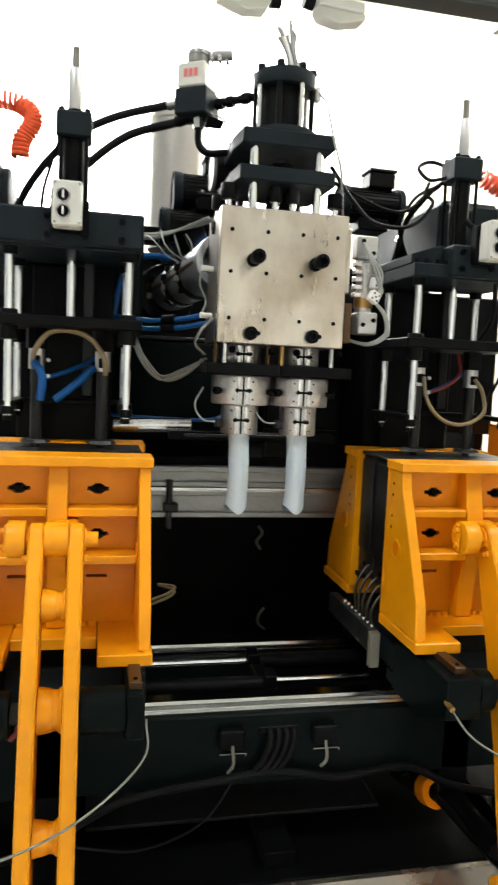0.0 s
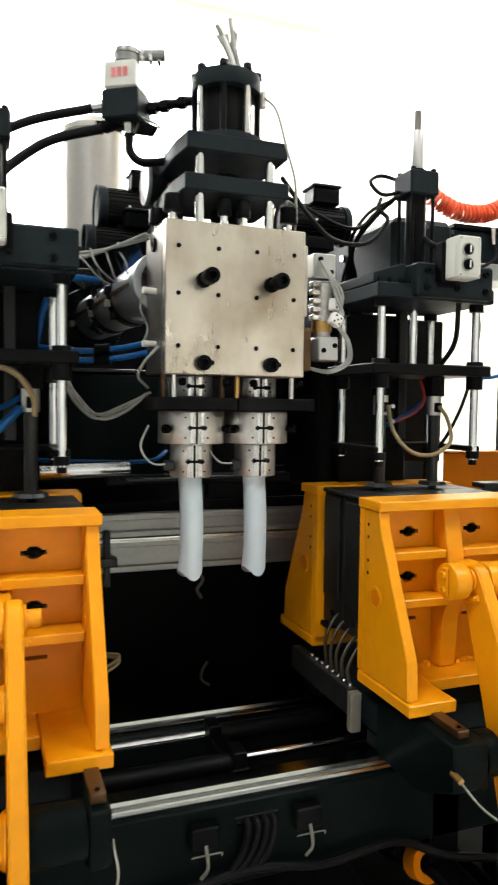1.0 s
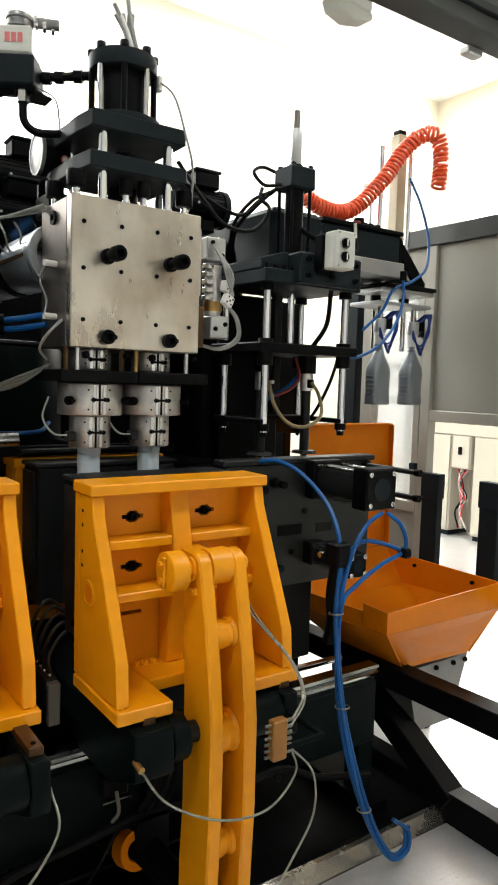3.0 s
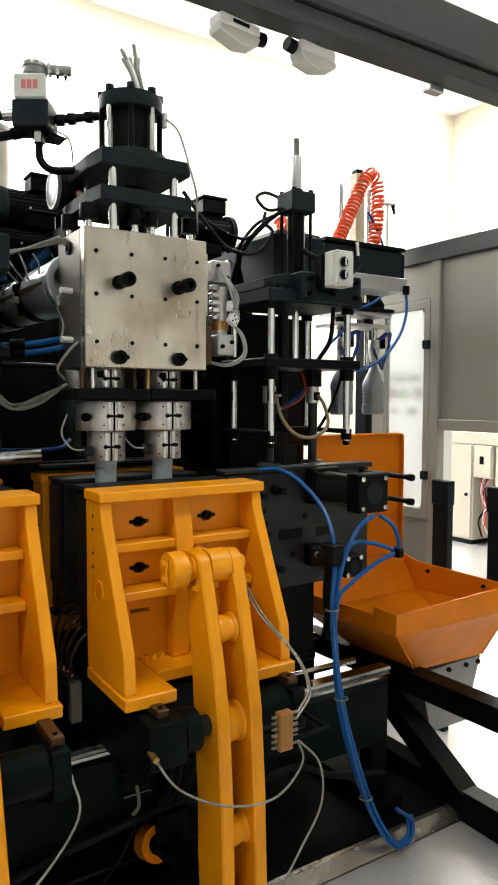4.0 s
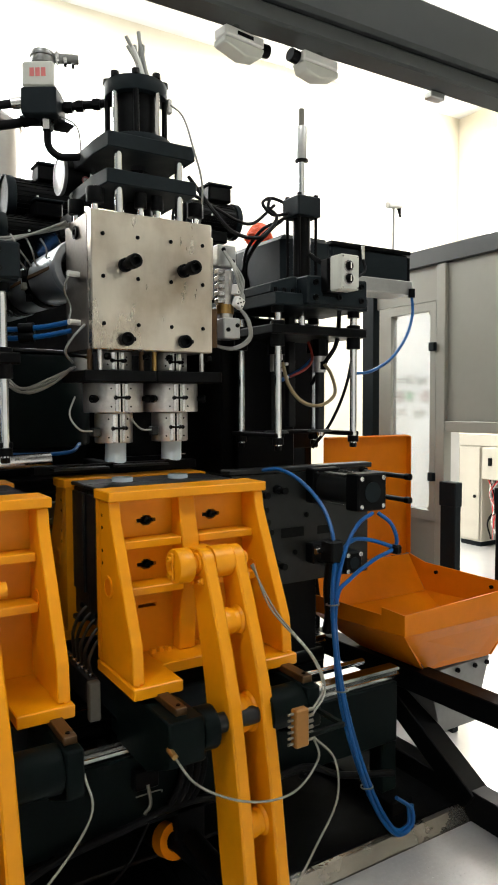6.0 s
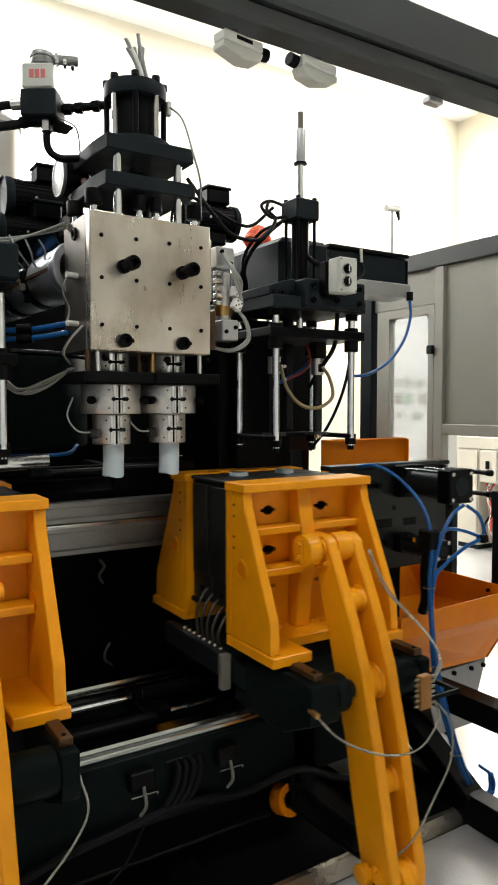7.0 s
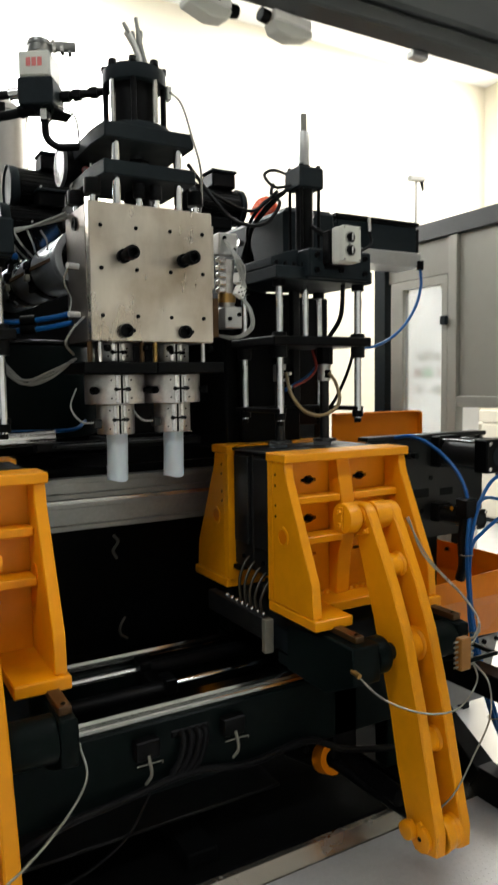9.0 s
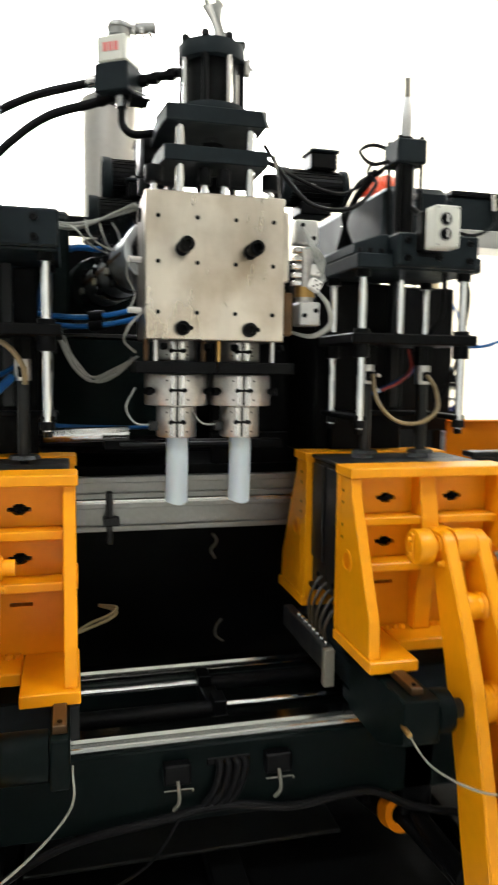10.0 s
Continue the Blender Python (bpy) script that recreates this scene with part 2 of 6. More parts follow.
def prism(bm, outline, axis, lo, hi, bevel=0.0):
    """A flat outline, thickened along an axis: 'x' takes (y, z), 'y' takes (x, z), 'z' takes (x, y)."""
    def at(p, w):
        return {"x": (w, p[0], p[1]), "y": (p[0], w, p[1]), "z": (p[0], p[1], w)}[axis]
    a = [bm.verts.new(at(p, lo)) for p in outline]
    b = [bm.verts.new(at(p, hi)) for p in outline]
    fs = [bm.faces.new(a), bm.faces.new(b[::-1])]
    n = len(outline)
    for i in range(n):
        fs.append(bm.faces.new((a[i], b[i], b[(i + 1) % n], a[(i + 1) % n])))
    bmesh.ops.recalc_face_normals(bm, faces=fs)
    if bevel:
        es = list({e for f in fs for e in f.edges})
        bmesh.ops.bevel(bm, geom=es, offset=bevel, segments=1, affect="EDGES", profile=0.5)
    return bm


def holed(bm, x0, x1, z0, z1, y0, y1, holes, nseg=20):
    """A plate in the x-z plane from y0 to y1 with rectangular cells cut away at holes (x0, x1, z0, z1)."""
    xs = sorted({x0, x1, *[h[0] for h in holes], *[h[1] for h in holes]})
    zs = sorted({z0, z1, *[h[2] for h in holes], *[h[3] for h in holes]})
    for i in range(len(xs) - 1):
        for j in range(len(zs) - 1):
            cx, cz = (xs[i] + xs[i + 1]) / 2, (zs[j] + zs[j + 1]) / 2
            if not any(h[0] < cx < h[1] and h[2] < cz < h[3] for h in holes):
                box(bm, xs[i], xs[i + 1], y0, y1, zs[j], zs[j + 1], 0)
    bmesh.ops.remove_doubles(bm, verts=bm.verts, dist=1e-5)
    seen = {}
    for f in bm.faces:
        seen.setdefault(tuple(round(c, 5) for c in f.calc_center_median()), []).append(f)
    bmesh.ops.delete(bm, geom=[f for fs in seen.values() if len(fs) > 1 for f in fs], context="FACES_ONLY")
    return bm


def screw(bm, at, axis, r, h, seg=12):
    """A cap screw: a round head with a sunk hexagon."""
    at, axis = Vector(at), Vector(axis).normalized()
    m = Matrix.Translation(at) @ axis.to_track_quat("Z", "Y").to_matrix().to_4x4()
    prof = ((r, 0), (r, h * 0.9), (r * 0.92, h), (r * 0.58, h), (r * 0.55, h * 0.4))
    loops = [[bm.verts.new(m @ Vector((q * math.cos(a), q * math.sin(a), z))) for a in [2 * math.pi * i / seg for i in range(seg)]] for q, z in prof]
    for a, b in zip(loops, loops[1:]):
        for i in range(seg):
            bm.faces.new((a[i], a[(i + 1) % seg], b[(i + 1) % seg], b[i]))
    bm.faces.new(loops[-1])
    return bm


MOVES = []

# ---- the hall ----
WALL_Y, WALL_X, CEIL = 6.8, 8.9, 6.35
setting("floor", box(B(), -9, WALL_X, -9, WALL_Y, FLOOR - 0.2, FLOOR, 0), FLOORM, "pale glossy epoxy floor of the hall")
bm = holed(B(), -9, WALL_X, FLOOR, CEIL, WALL_Y, WALL_Y + 0.25, [(-3.6, 2.4, 3.3, 5.9)])
setting("wall_north", bm, CREAM, "cream painted wall of the hall with a high window", None)
setting("wall_south", box(B(), -9, WALL_X, -9.25, -9, FLOOR, CEIL, 0), PALE, "unseen hall wall, its grey chosen to set the fill light")
bm = holed(B(), -9.25, WALL_Y + 0.25, FLOOR, CEIL, -WALL_X - 0.25, -WALL_X, [(2.2, 6.36, 3.2, 5.95)])
bmesh.ops.rotate(bm, cent=(0, 0, 0), matrix=Matrix.Rotation(radians(90), 3, "Z"), verts=bm.verts)
setting("wall_east", bm, CREAM, "cream painted wall of the hall with a high window", None)
setting("backdrop_east", box(B(), WALL_X + 0.6, WALL_X + 0.62, 0.5, 7.5, 2.6, 6.6, 0), DAYLIGHT, "bright overcast daylight outside the side window")
setting("wall_west", box(B(), -9.25, -9, -9.25, WALL_Y + 0.25, FLOOR, CEIL, 0), DIM, "unseen hall wall, its grey chosen to set the fill light")
setting("ceiling", box(B(), -9.25, WALL_X + 0.25, -9.25, WALL_Y + 0.25, CEIL, CEIL + 0.2, 0), WHITE, "white painted ceiling")
setting("backdrop", box(B(), -5, 4, WALL_Y + 0.6, WALL_Y + 0.62, 2.6, 6.6, 0), SKYLIGHT, "bright overcast daylight outside the window")


PINK = material("faded_red_print", (0.62, 0.16, 0.15), 0.6, grain=60, vary=0.2, bump=0)
# ---- machine bed ----
f0 = -FLOOR
bed = thing("machine_bed", "dark grey-green painted steel machine bed with polished slide rails", "machine bed", (0, 0, FLOOR))
part("front_beam", box(B(), -1.5, 0.86, -0.16, -0.07, f0 + 0.205, f0 + 0.425, 0.005), BODY, bed)
part("rear_beam", box(B(), -1.5, 0.86, 0.27, 0.37, f0 + 0.10, f0 + 0.425, 0.005), BODY, bed)
# Added plate, run past the bed's end to keep that floor dark.
part("base_plate", box(B(), -1.5, 1.045, -0.27, 1.9, 0.003, 0.05, 0.004), PIT, bed, "base plate, near black for the unlit pit")
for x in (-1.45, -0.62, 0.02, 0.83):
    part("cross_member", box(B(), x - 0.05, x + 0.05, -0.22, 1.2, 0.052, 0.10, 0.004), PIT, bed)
    if abs(x) > 0.7:
        part("beam_leg", box(B(), x - 0.035, x + 0.035, -0.15, -0.08, 0.10, f0 + 0.204, 0.004), BODY, bed)
part("drip_tray", box(B(), -0.55, 0.40, -0.05, 0.26, 0.102, 0.114, 0.003), GREYMETAL, bed)
for y in (-0.115, 0.32):
    z = f0 + 0.425
    out = [(y - 0.028, z), (y + 0.028, z), (y + 0.028, z + 0.016), (y + 0.017, z + 0.024), (y + 0.028, z + 0.033), (y + 0.024, z + 0.042), (y - 0.024, z + 0.042), (y - 0.028, z + 0.033), (y - 0.017, z + 0.024), (y - 0.028, z + 0.016)]
    part("slide_rail", prism(B(), out, "x", -1.5, 0.885), RAIL, bed, "polished steel slide rail")
part("cylinder_rod", cyl(B(), (-0.9, 0.22, f0 + 0.43), (-0.008, 0.22, f0 + 0.43), 0.012), CHROME, bed, "polished piston rod")
part("cylinder_rod", cyl(B(), (0.037, 0.02, f0 + 0.445), (0.85, 0.02, f0 + 0.445), 0.012), CHROME, bed, "polished piston rod")
part("travel_cylinder", cyl(B(), (0.0, 0.22, f0 + 0.425), (0.8, 0.22, f0 + 0.425), 0.028), BLACK, bed)
part("travel_cylinder", cyl(B(), (-0.9, 0.02, f0 + 0.435), (0.03, 0.02, f0 + 0.435), 0.028), BLACK, bed)
b = B()
box(b, -0.005, 0.045, -0.02, 0.27, f0 + 0.39, f0 + 0.43, 0.003)
box(b, 0.0, 0.04, -0.015, 0.06, f0 + 0.43, f0 + 0.475, 0.003)
box(b, -0.01, 0.03, 0.185, 0.255, f0 + 0.43, f0 + 0.465, 0.003)
part("cylinder_bracket", b, BLACK, bed)
for x in (-0.135, 0.15):
    s = part("limit_switch", box(B(), x - 0.037, x + 0.037, -0.195, -0.16, f0 + 0.335, f0 + 0.392, 0.004), BLACK, bed, "black limit switch")
    part("switch_wire", tube(B(), [(x, -0.197, f0 + 0.35), (x + 0.002, -0.21, f0 + 0.30), (x - 0.012, -0.2, f0 + 0.27)], 0.005), DULL, s)
    part("guard_frame", tube(B(), [(x - 0.037, -0.198, f0 + 0.325), (x + 0.037, -0.198, f0 + 0.325), (x + 0.037, -0.21, f0 + 0.325)], 0.002, 6, 4), DULL, s)
for k, x in enumerate((-0.02, 0.005, 0.03, 0.052)):
    part("bed_hose", tube(B(), [(x, -0.15, f0 + 0.375), (x + 0.005, -0.178, f0 + 0.36), (x - 0.012, -0.182, f0 + 0.30), (x - 0.04, -0.182, f0 + 0.262)], 0.011), RUBBER, bed)
part("bed_slot", box(B(), -0.05, 0.075, -0.163, -0.15, f0 + 0.362, f0 + 0.385, 0.004), BLACK, bed)
part("bed_hose", tube(B(), [(-0.95, -0.22, 0.12), (-0.7, -0.2, 0.16), (-0.45, -0.19, f0 + 0.2), (-0.2, -0.185, f0 + 0.235), (0.0, -0.185, f0 + 0.255), (0.2, -0.185, f0 + 0.225), (0.42, -0.185, f0 + 0.24), (0.58, -0.19, f0 + 0.17), (0.8, -0.2, f0 + 0.12)], 0.012), RUBBER, bed)
part("bed_hose", tube(B(), [(-0.12, -0.19, f0 + 0.25), (-0.22, -0.2, f0 + 0.12), (-0.4, -0.21, f0 + 0.06), (-0.6, -0.22, f0 + 0.1)], 0.004), RUBBER, bed)
part("rail_stop", box(B(), -0.42, -0.39, -0.14, -0.10, f0 + 0.468, f0 + 0.56, 0.003), GREYMETAL, bed)
for x in (-0.40, 0.43):
    b = B()
    screw(b, (x, -0.16, f0 + 0.2), (0, -1, 0), 0.012, 0.012)
    part("bed_bolt", b, BLACK, bed)

# ---- backing frame ----
fr = thing("machine_stand", "black painted steel stand that carries the extruder", "machine stand", (0, 0, FLOOR))
# Added to keep the cavity unlit: the unseen rear, top and end sheets.
part("light_block_rear", box(B(), -1.8, 0.9, 1.7, 1.75, 0.003, f0 + 1.6, 0.004), DARK, fr)
part("front_sheet", box(B(), 0.12, 1.13, 0.66, 0.70, f0 + 1.22, f0 + 1.80, 0.006), BLACK, fr)
part("front_sheet", box(B(), 0.12, 0.70, 0.66, 0.70, f0 + 1.10, f0 + 1.217, 0.003), BLACK, fr)
# Added strip that covers the bright gap under the station's top plate.
part("front_sheet", box(B(), 0.42, 0.80, 0.66, 0.70, f0 + 1.803, f0 + 1.88, 0.003), BLACK, fr)
part("front_sheet", box(B(), -1.8, 0.7, 1.3, 1.34, f0 + 1.10, f0 + 1.98, 0.006), BLACK, fr)
part("lower_sheet", box(B(), -1.8, 0.9, 1.1, 1.12, 0.053, f0 + 1.10, 0.004), BLACK, fr)
part("light_block_top", box(B(), -1.8, 0.9, 0.66, 1.7, f0 + 1.06, f0 + 1.098, 0.004), BLACK, fr)
part("light_block_end", box(B(), 0.86, 0.90, 0.66, 1.69, 0.003, f0 + 1.10, 0.004), BLACK, fr)
part("light_block_end", box(B(), 1.08, 1.12, 0.702, 1.69, f0 + 1.10, f0 + 1.6, 0.004), BLACK, fr)
part("light_block_end", box(B(), -1.8, -1.76, 0.38, 1.69, 0.003, f0 + 1.06, 0.004), BLACK, fr)
for z0, z1 in ((1.0, 1.077), (0.883, 0.986)):
    b = box(B(), -1.75, 0.9, 0.52, 0.56, f0 + z0, f0 + z1, 0.003)
    box(b, -1.75, 0.9, 0.505, 0.519, f0 + z0, f0 + z0 + 0.02, 0.002)
    box(b, -1.75, 0.9, 0.505, 0.519, f0 + z1 - 0.02, f0 + z1, 0.002)
    part("cross_bar", b, OLDALU, fr, "slotted aluminium profile")
part("belt", box(B(), -0.8, 0.48, 0.508, 0.53, f0 + 0.989, f0 + 0.996, 0), STAINLESS, fr, "pale toothed belt")
tooth = mesh_of(box(B(), 0, 0.005, 0.50, 0.52, 0.984, 0.99, 0), STAINLESS)
for i in range(150):
    o = new("belt_tooth", tooth)
    o.parent, o.matrix_basis = fr, pose(-0.8 + i * 0.0085, 0, f0)
b = box(B(), -0.285, -0.265, 0.47, 0.504, f0 + 0.845, f0 + 1.03, 0.003)
box(b, -0.297, -0.243, 0.46, 0.5, f0 + 0.912, f0 + 0.942, 0.003)
part("stop_bracket", b, GREYMETAL, fr)
part("stand_hook", tube(B(), [(0.215, 1.10, f0 + 0.72), (0.23, 1.08, f0 + 0.69), (0.205, 1.08, f0 + 0.65), (0.225, 1.085, f0 + 0.61)], 0.007, 8), DULL, fr)
part("stand_hook", tube(B(), [(0.26, 1.10, f0 + 0.32), (0.23, 1.08, f0 + 0.29), (0.23, 1.08, f0 + 0.25), (0.265, 1.085, f0 + 0.22)], 0.006, 8), DULL, fr)

# ---- extruder head ----
head = thing("twin_die_extruder", "ground steel twin die head with black cap screws", "extruder head")
blk = part("die_block", box(B(), -0.2, 0.2, 0.036, 0.24, 1.525, 1.928, 0.003), SCALE, head)
part("front_plate", box(B(), -0.2, 0.2, 0.0, 0.034, 1.524, 1.93, 0.003), STEEL, head)
for x in (-0.165, -0.055, 0.055, 0.165):
    for z in (1.861, 1.738, 1.6):
        part("bolt", screw(B(), (x, -0.0005, z), (0, -1, 0), 0.0062, 0.003), BLACK, head)
XN = (-0.097, 0.097)
for x in XN:
    b = cyl(B(), (x, 0, 1.775), (x, -0.055, 1.775), 0.0135, seg=18)
    screw(b, (x, -0.055, 1.775), (0, -1, 0), 0.021, 0.034, 20)
    ring(b, (x, -0.007, 1.775), (0, 1, 0), 0.021, 0.013, 0.014, 20)
    part("cap_screw", b, BLACK, head)
    b = screw(B(), (x, -0.0, 1.556), (0, -1, 0), 0.0205, 0.022, 20)
    box(b, x + 0.012, x + 0.03, -0.012, -0.001, 1.551, 1.563, 0.002)
    part("cap_screw", b, BLACK, head)


def band(name, x, z0, z1, r, strip):
    """A heater band: a sheet ring with a clamped seam of two strips, a toggle and rivets."""
    b = cyl(B(), (x, 0.11, z0), (x, 0.11, z1), r, seg=44, bevel=0.003)
    ob = part(name, b, RING, head, "blotched stainless heater band")
    for dx in (-0.014, 0.014):
        a = strip + dx / r
        m = Matrix.Translation((x, 0.11, 0)) @ Matrix.Rotation(a, 4, "Z")
        part("seam_strip", box(B(), -0.0055, 0.0055, -r - 0.004, -r + 0.004, z0 + 0.003, z1 - 0.003, 0.001, m), STAINLESS, ob)
    m = Matrix.Translation((x, 0.11, 0)) @ Matrix.Rotation(strip, 4, "Z")
    zc = (z0 + z1) / 2
    part("seam_gap", box(B(), -0.003, 0.003, -r - 0.0012, -r + 0.004, z0 + 0.002, z1 - 0.002, 0, m), BLACK, ob)
    b = cyl(B(), m @ Vector((-0.026, -r - 0.009, zc)), m @ Vector((0.026, -r - 0.009, zc)), 0.0035, seg=8)
    for s in (-0.02, 0.02):
        cyl(b, m @ Vector((s - 0.003, -r - 0.009, zc)), m @ Vector((s + 0.003, -r - 0.009, zc)), 0.0065, seg=8)
    part("clamp_screw", b, BLACK, ob)
    for a in (-0.34, 0.34):
        for zz in (z0 + 0.018, z1 - 0.018):
            d = Matrix.Translation((x, 0.11, 0)) @ Matrix.Rotation(strip + a * 0.09 / r, 4, "Z")
            part("rivet", cyl(B(), d @ Vector((0, -r + 0.001, zz)), d @ Vector((0, -r - 0.002, zz)), 0.0028, seg=8), BLACK, ob)
    return ob


for x in XN:
    band("upper_band", x, 1.465, 1.524, 0.059, -0.1)
    wide = band("heater_band", x, 1.336, 1.427, 0.0935, -0.1)
    a = Matrix.Translation((x, 0.11, 0)) @ Matrix.Rotation(-0.92, 4, "Z")
    b = screw(cyl(B(), a @ Vector((0, -0.09, 1.378)), a @ Vector((0, -0.103, 1.378)), 0.008, seg=10), a @ Vector((0, -0.103, 1.378)), a.to_3x3() @ Vector((0, -1, 0)), 0.0125, 0.016, 14)
    part("centring_screw", b, BLACK, wide)
    a = Matrix.Translation((x, 0.11, 0)) @ Matrix.Rotation(0.95, 4, "Z")
    b = screw(cyl(B(), a @ Vector((0, -0.09, 1.378)), a @ Vector((0, -0.103, 1.378)), 0.008, seg=10), a @ Vector((0, -0.103, 1.378)), a.to_3x3() @ Vector((0, -1, 0)), 0.0125, 0.016, 14)
    part("centring_screw", b, BLACK, wide)
    low = band("nozzle_band", x, 1.241, 1.334, 0.0595, -0.1)
    part("terminal", box(B(), x - 0.085, x - 0.06, 0.06, 0.09, 1.262, 1.29, 0.003), GREYMETAL, low)
    part("nozzle_lead", tube(B(), [(x - 0.07, 0.07, 1.28), (x - 0.125, 0.06, 1.285), (x - 0.15, 0.08, 1.33), (x - 0.12, 0.12, 1.385)], 0.003, 6), SLEEVE, low)
b = box(B(), -0.226, 0.004, 0.0, 0.22, 1.429, 1.4635, 0.003)
box(b, 0.006, 0.236, 0.0, 0.22, 1.429, 1.4635, 0.003)
part("clamp_plate", b, BLACK, head, "black steel clamp plate in two halves")
for x, mat in ((-0.168, STAINLESS), (-0.026, BROWN), (0.018, BRASS), (0.176, STAINLESS), (-0.192, BROWN)):
    part("spacer_rod", cyl(B(), (x, 0.03 if mat is STAINLESS else 0.05, 1.463), (x, 0.03 if mat is STAINLESS else 0.05, 1.526), 0.008, seg=12), mat, head)
for x in (-0.145, -0.02, 0.06, 0.2):
    part("cap_nut", screw(B(), (x, 0.03, 1.512), (0, -0.4, -1), 0.011, 0.014, 10), BLACK, head)


def notched(z0, z1, w, yb):
    """A plate with cut front corners."""
    return prism(B(), [(-w, 0.0), (w, 0.0), (w, yb - 0.02), (w - 0.02, yb), (-w - 0.012, yb), (-w - 0.012, 0.10)], "z", z0, z1, 0.003)


part("upper_plate", notched(2.118, 2.163, 0.143, 0.29), DARK, head)
part("lower_plate", notched(2.012, 2.055, 0.148, 0.29), DARK, head)
for x in (-0.1, 0.1):
    for y in (0.03, 0.25):
        b = cyl(B(), (x, y, 1.92), (x, y, 2.12), 0.0135, seg=18)
        part("guide_rod", b, CHROME, head, "polished guide rod")
        part("rod_sleeve", cyl(B(), (x, y, 1.925), (x, y, 1.965), 0.0115, seg=14), RING, head)
for x, y in ((-0.172, 0.04), (0.165, 0.045), (-0.03, 0.03), (0.025, 0.03), (-0.175, 0.2)):
    part("cap", cyl(B(), (x, y, 1.957), (x, y, 2.002), 0.026 if abs(x) > 0.1 else 0.019, seg=20, bevel=0.003), BLACK, head)
    part("stud", cyl(B(), (x, y, 1.925), (x, y, 1.96), 0.010, seg=12), CHROME, head)
part("piston_rod", cyl(B(), (0.01, 0.14, 1.925), (0.01, 0.14, 2.13), 0.022, seg=20), CHROME, head)
part("lock_nut", cyl(B(), (0.01, 0.14, 2.062), (0.01, 0.14, 2.10), 0.036, seg=6), BLACK, head)
part("rod_end", cyl(B(), (0.01, 0.14, 1.94), (0.01, 0.14, 2.0), 0.045, seg=24, bevel=0.003), BLACK, head)
cb = part("cylinder_body", cyl(B(), (0.01, 0.15, 2.19), (0.01, 0.15, 2.33), 0.074, seg=36), BLACK, head)
part("cylinder_flange", cyl(B(), (0.01, 0.15, 2.163), (0.01, 0.15, 2.195), 0.112, seg=40, bevel=0.003), DARK, head)
part("cylinder_cap", cyl(B(), (0.01, 0.15, 2.327), (0.01, 0.15, 2.374), 0.099, seg=40, bevel=0.004), DARK, head)
for i in range(8):
    a = math.pi * (i + 0.5) / 4
    p = Vector((0.01 + 0.09 * math.cos(a), 0.15 + 0.09 * math.sin(a), 0))
    part("tie_rod", cyl(B(), p + Vector((0, 0, 2.19)), p + Vector((0, 0, 2.33)), 0.009, seg=10), BLACK if i % 2 else STAINLESS, head)
    part("nut", screw(B(), p + Vector((0, 0, 2.373)), (0, 0, 1), 0.013, 0.016, 10), BLACK, head)
cable_rng = random.Random(3)
for i in range(9):
    a, h = 2 * math.pi * i / 9, 0.12 + 0.06 * cable_rng.random()
    dx, dy = 0.020 * math.cos(a), 0.016 * math.sin(a)
    part("cap_cable", tube(B(), [(0.04 + dx, 0.14 + dy, 2.37), (0.03 + dx * 0.6, 0.14 + dy, 2.37 + h * 0.35), (0.02 + dx * 0.7, 0.15 + dy, 2.37 + h * 0.7), (0.012 + dx * 1.5, 0.155 + dy, 2.37 + h)], 0.006, 8), SLEEVE if i % 3 else CERAMIC, head)
part("sensor_lead", tube(B(), [(0.115, 0.12, 2.33), (0.118, 0.03, 2.26), (0.13, -0.015, 2.15), (0.16, -0.01, 2.06), (0.19, 0.05, 1.98), (0.25, 0.2, 1.94)], 0.0035, 6), SLEEVE, head)
b = box(B(), 0.105, 0.122, 0.11, 0.135, 2.30, 2.345, 0.003)
part("sensor", b, CERAMIC, head)
# fittings on the left cheek of the block
for z in (1.755, 1.61):
    part("connector", cyl(B(), (-0.2, 0.11, z), (-0.238, 0.10, z), 0.009, seg=10), CERAMIC, head, "white ceramic connector")
    part("probe", cyl(B(), (-0.2, 0.14, z + 0.005), (-0.225, 0.14, z + 0.005), 0.01, seg=10), BLACK, head)
part("block_lead", tube(B(), [(-0.235, 0.10, 1.755), (-0.24, 0.13, 1.71), (-0.215, 0.15, 1.66), (-0.235, 0.11, 1.61)], 0.003, 6), SLEEVE, head)
part("lifting_eye", ring(B(), (-0.203, 0.13, 1.885), (1, 0, 0), 0.02, 0.01, 0.008, 16), BLACK, head)
part("block_lead", tube(B(), [(-0.205, 0.05, 1.6), (-0.24, 0.06, 1.56), (-0.25, 0.1, 1.52), (-0.215, 0.14, 1.49)], 0.004, 6), SLEEVE, head)
# terminal rack on the right cheek
part("side_plate", box(B(), 0.201, 0.236, 0.03, 0.2, 1.545, 1.67, 0.003), BROWN, head, "oil-browned side plate")
part("side_plate", box(B(), 0.201, 0.222, 0.03, 0.2, 1.70, 1.90, 0.003), STEEL, head)
rack = part("terminal_rack", box(B(), 0.245, 0.315, 0.04, 0.09, 1.815, 1.885, 0.004), ALU, head)
part("rack_block", box(B(), 0.255, 0.318, 0.02, 0.09, 1.575, 1.645, 0.004), ALU, head)
part("rack_tube", cyl(B(), (0.282, 0.06, 1.645), (0.282, 0.06, 1.80), 0.026, seg=20), RING, head)
part("rack_tube", cyl(B(), (0.282, 0.06, 1.66), (0.282, 0.06, 1.69), 0.03, seg=20), BRASS, head)
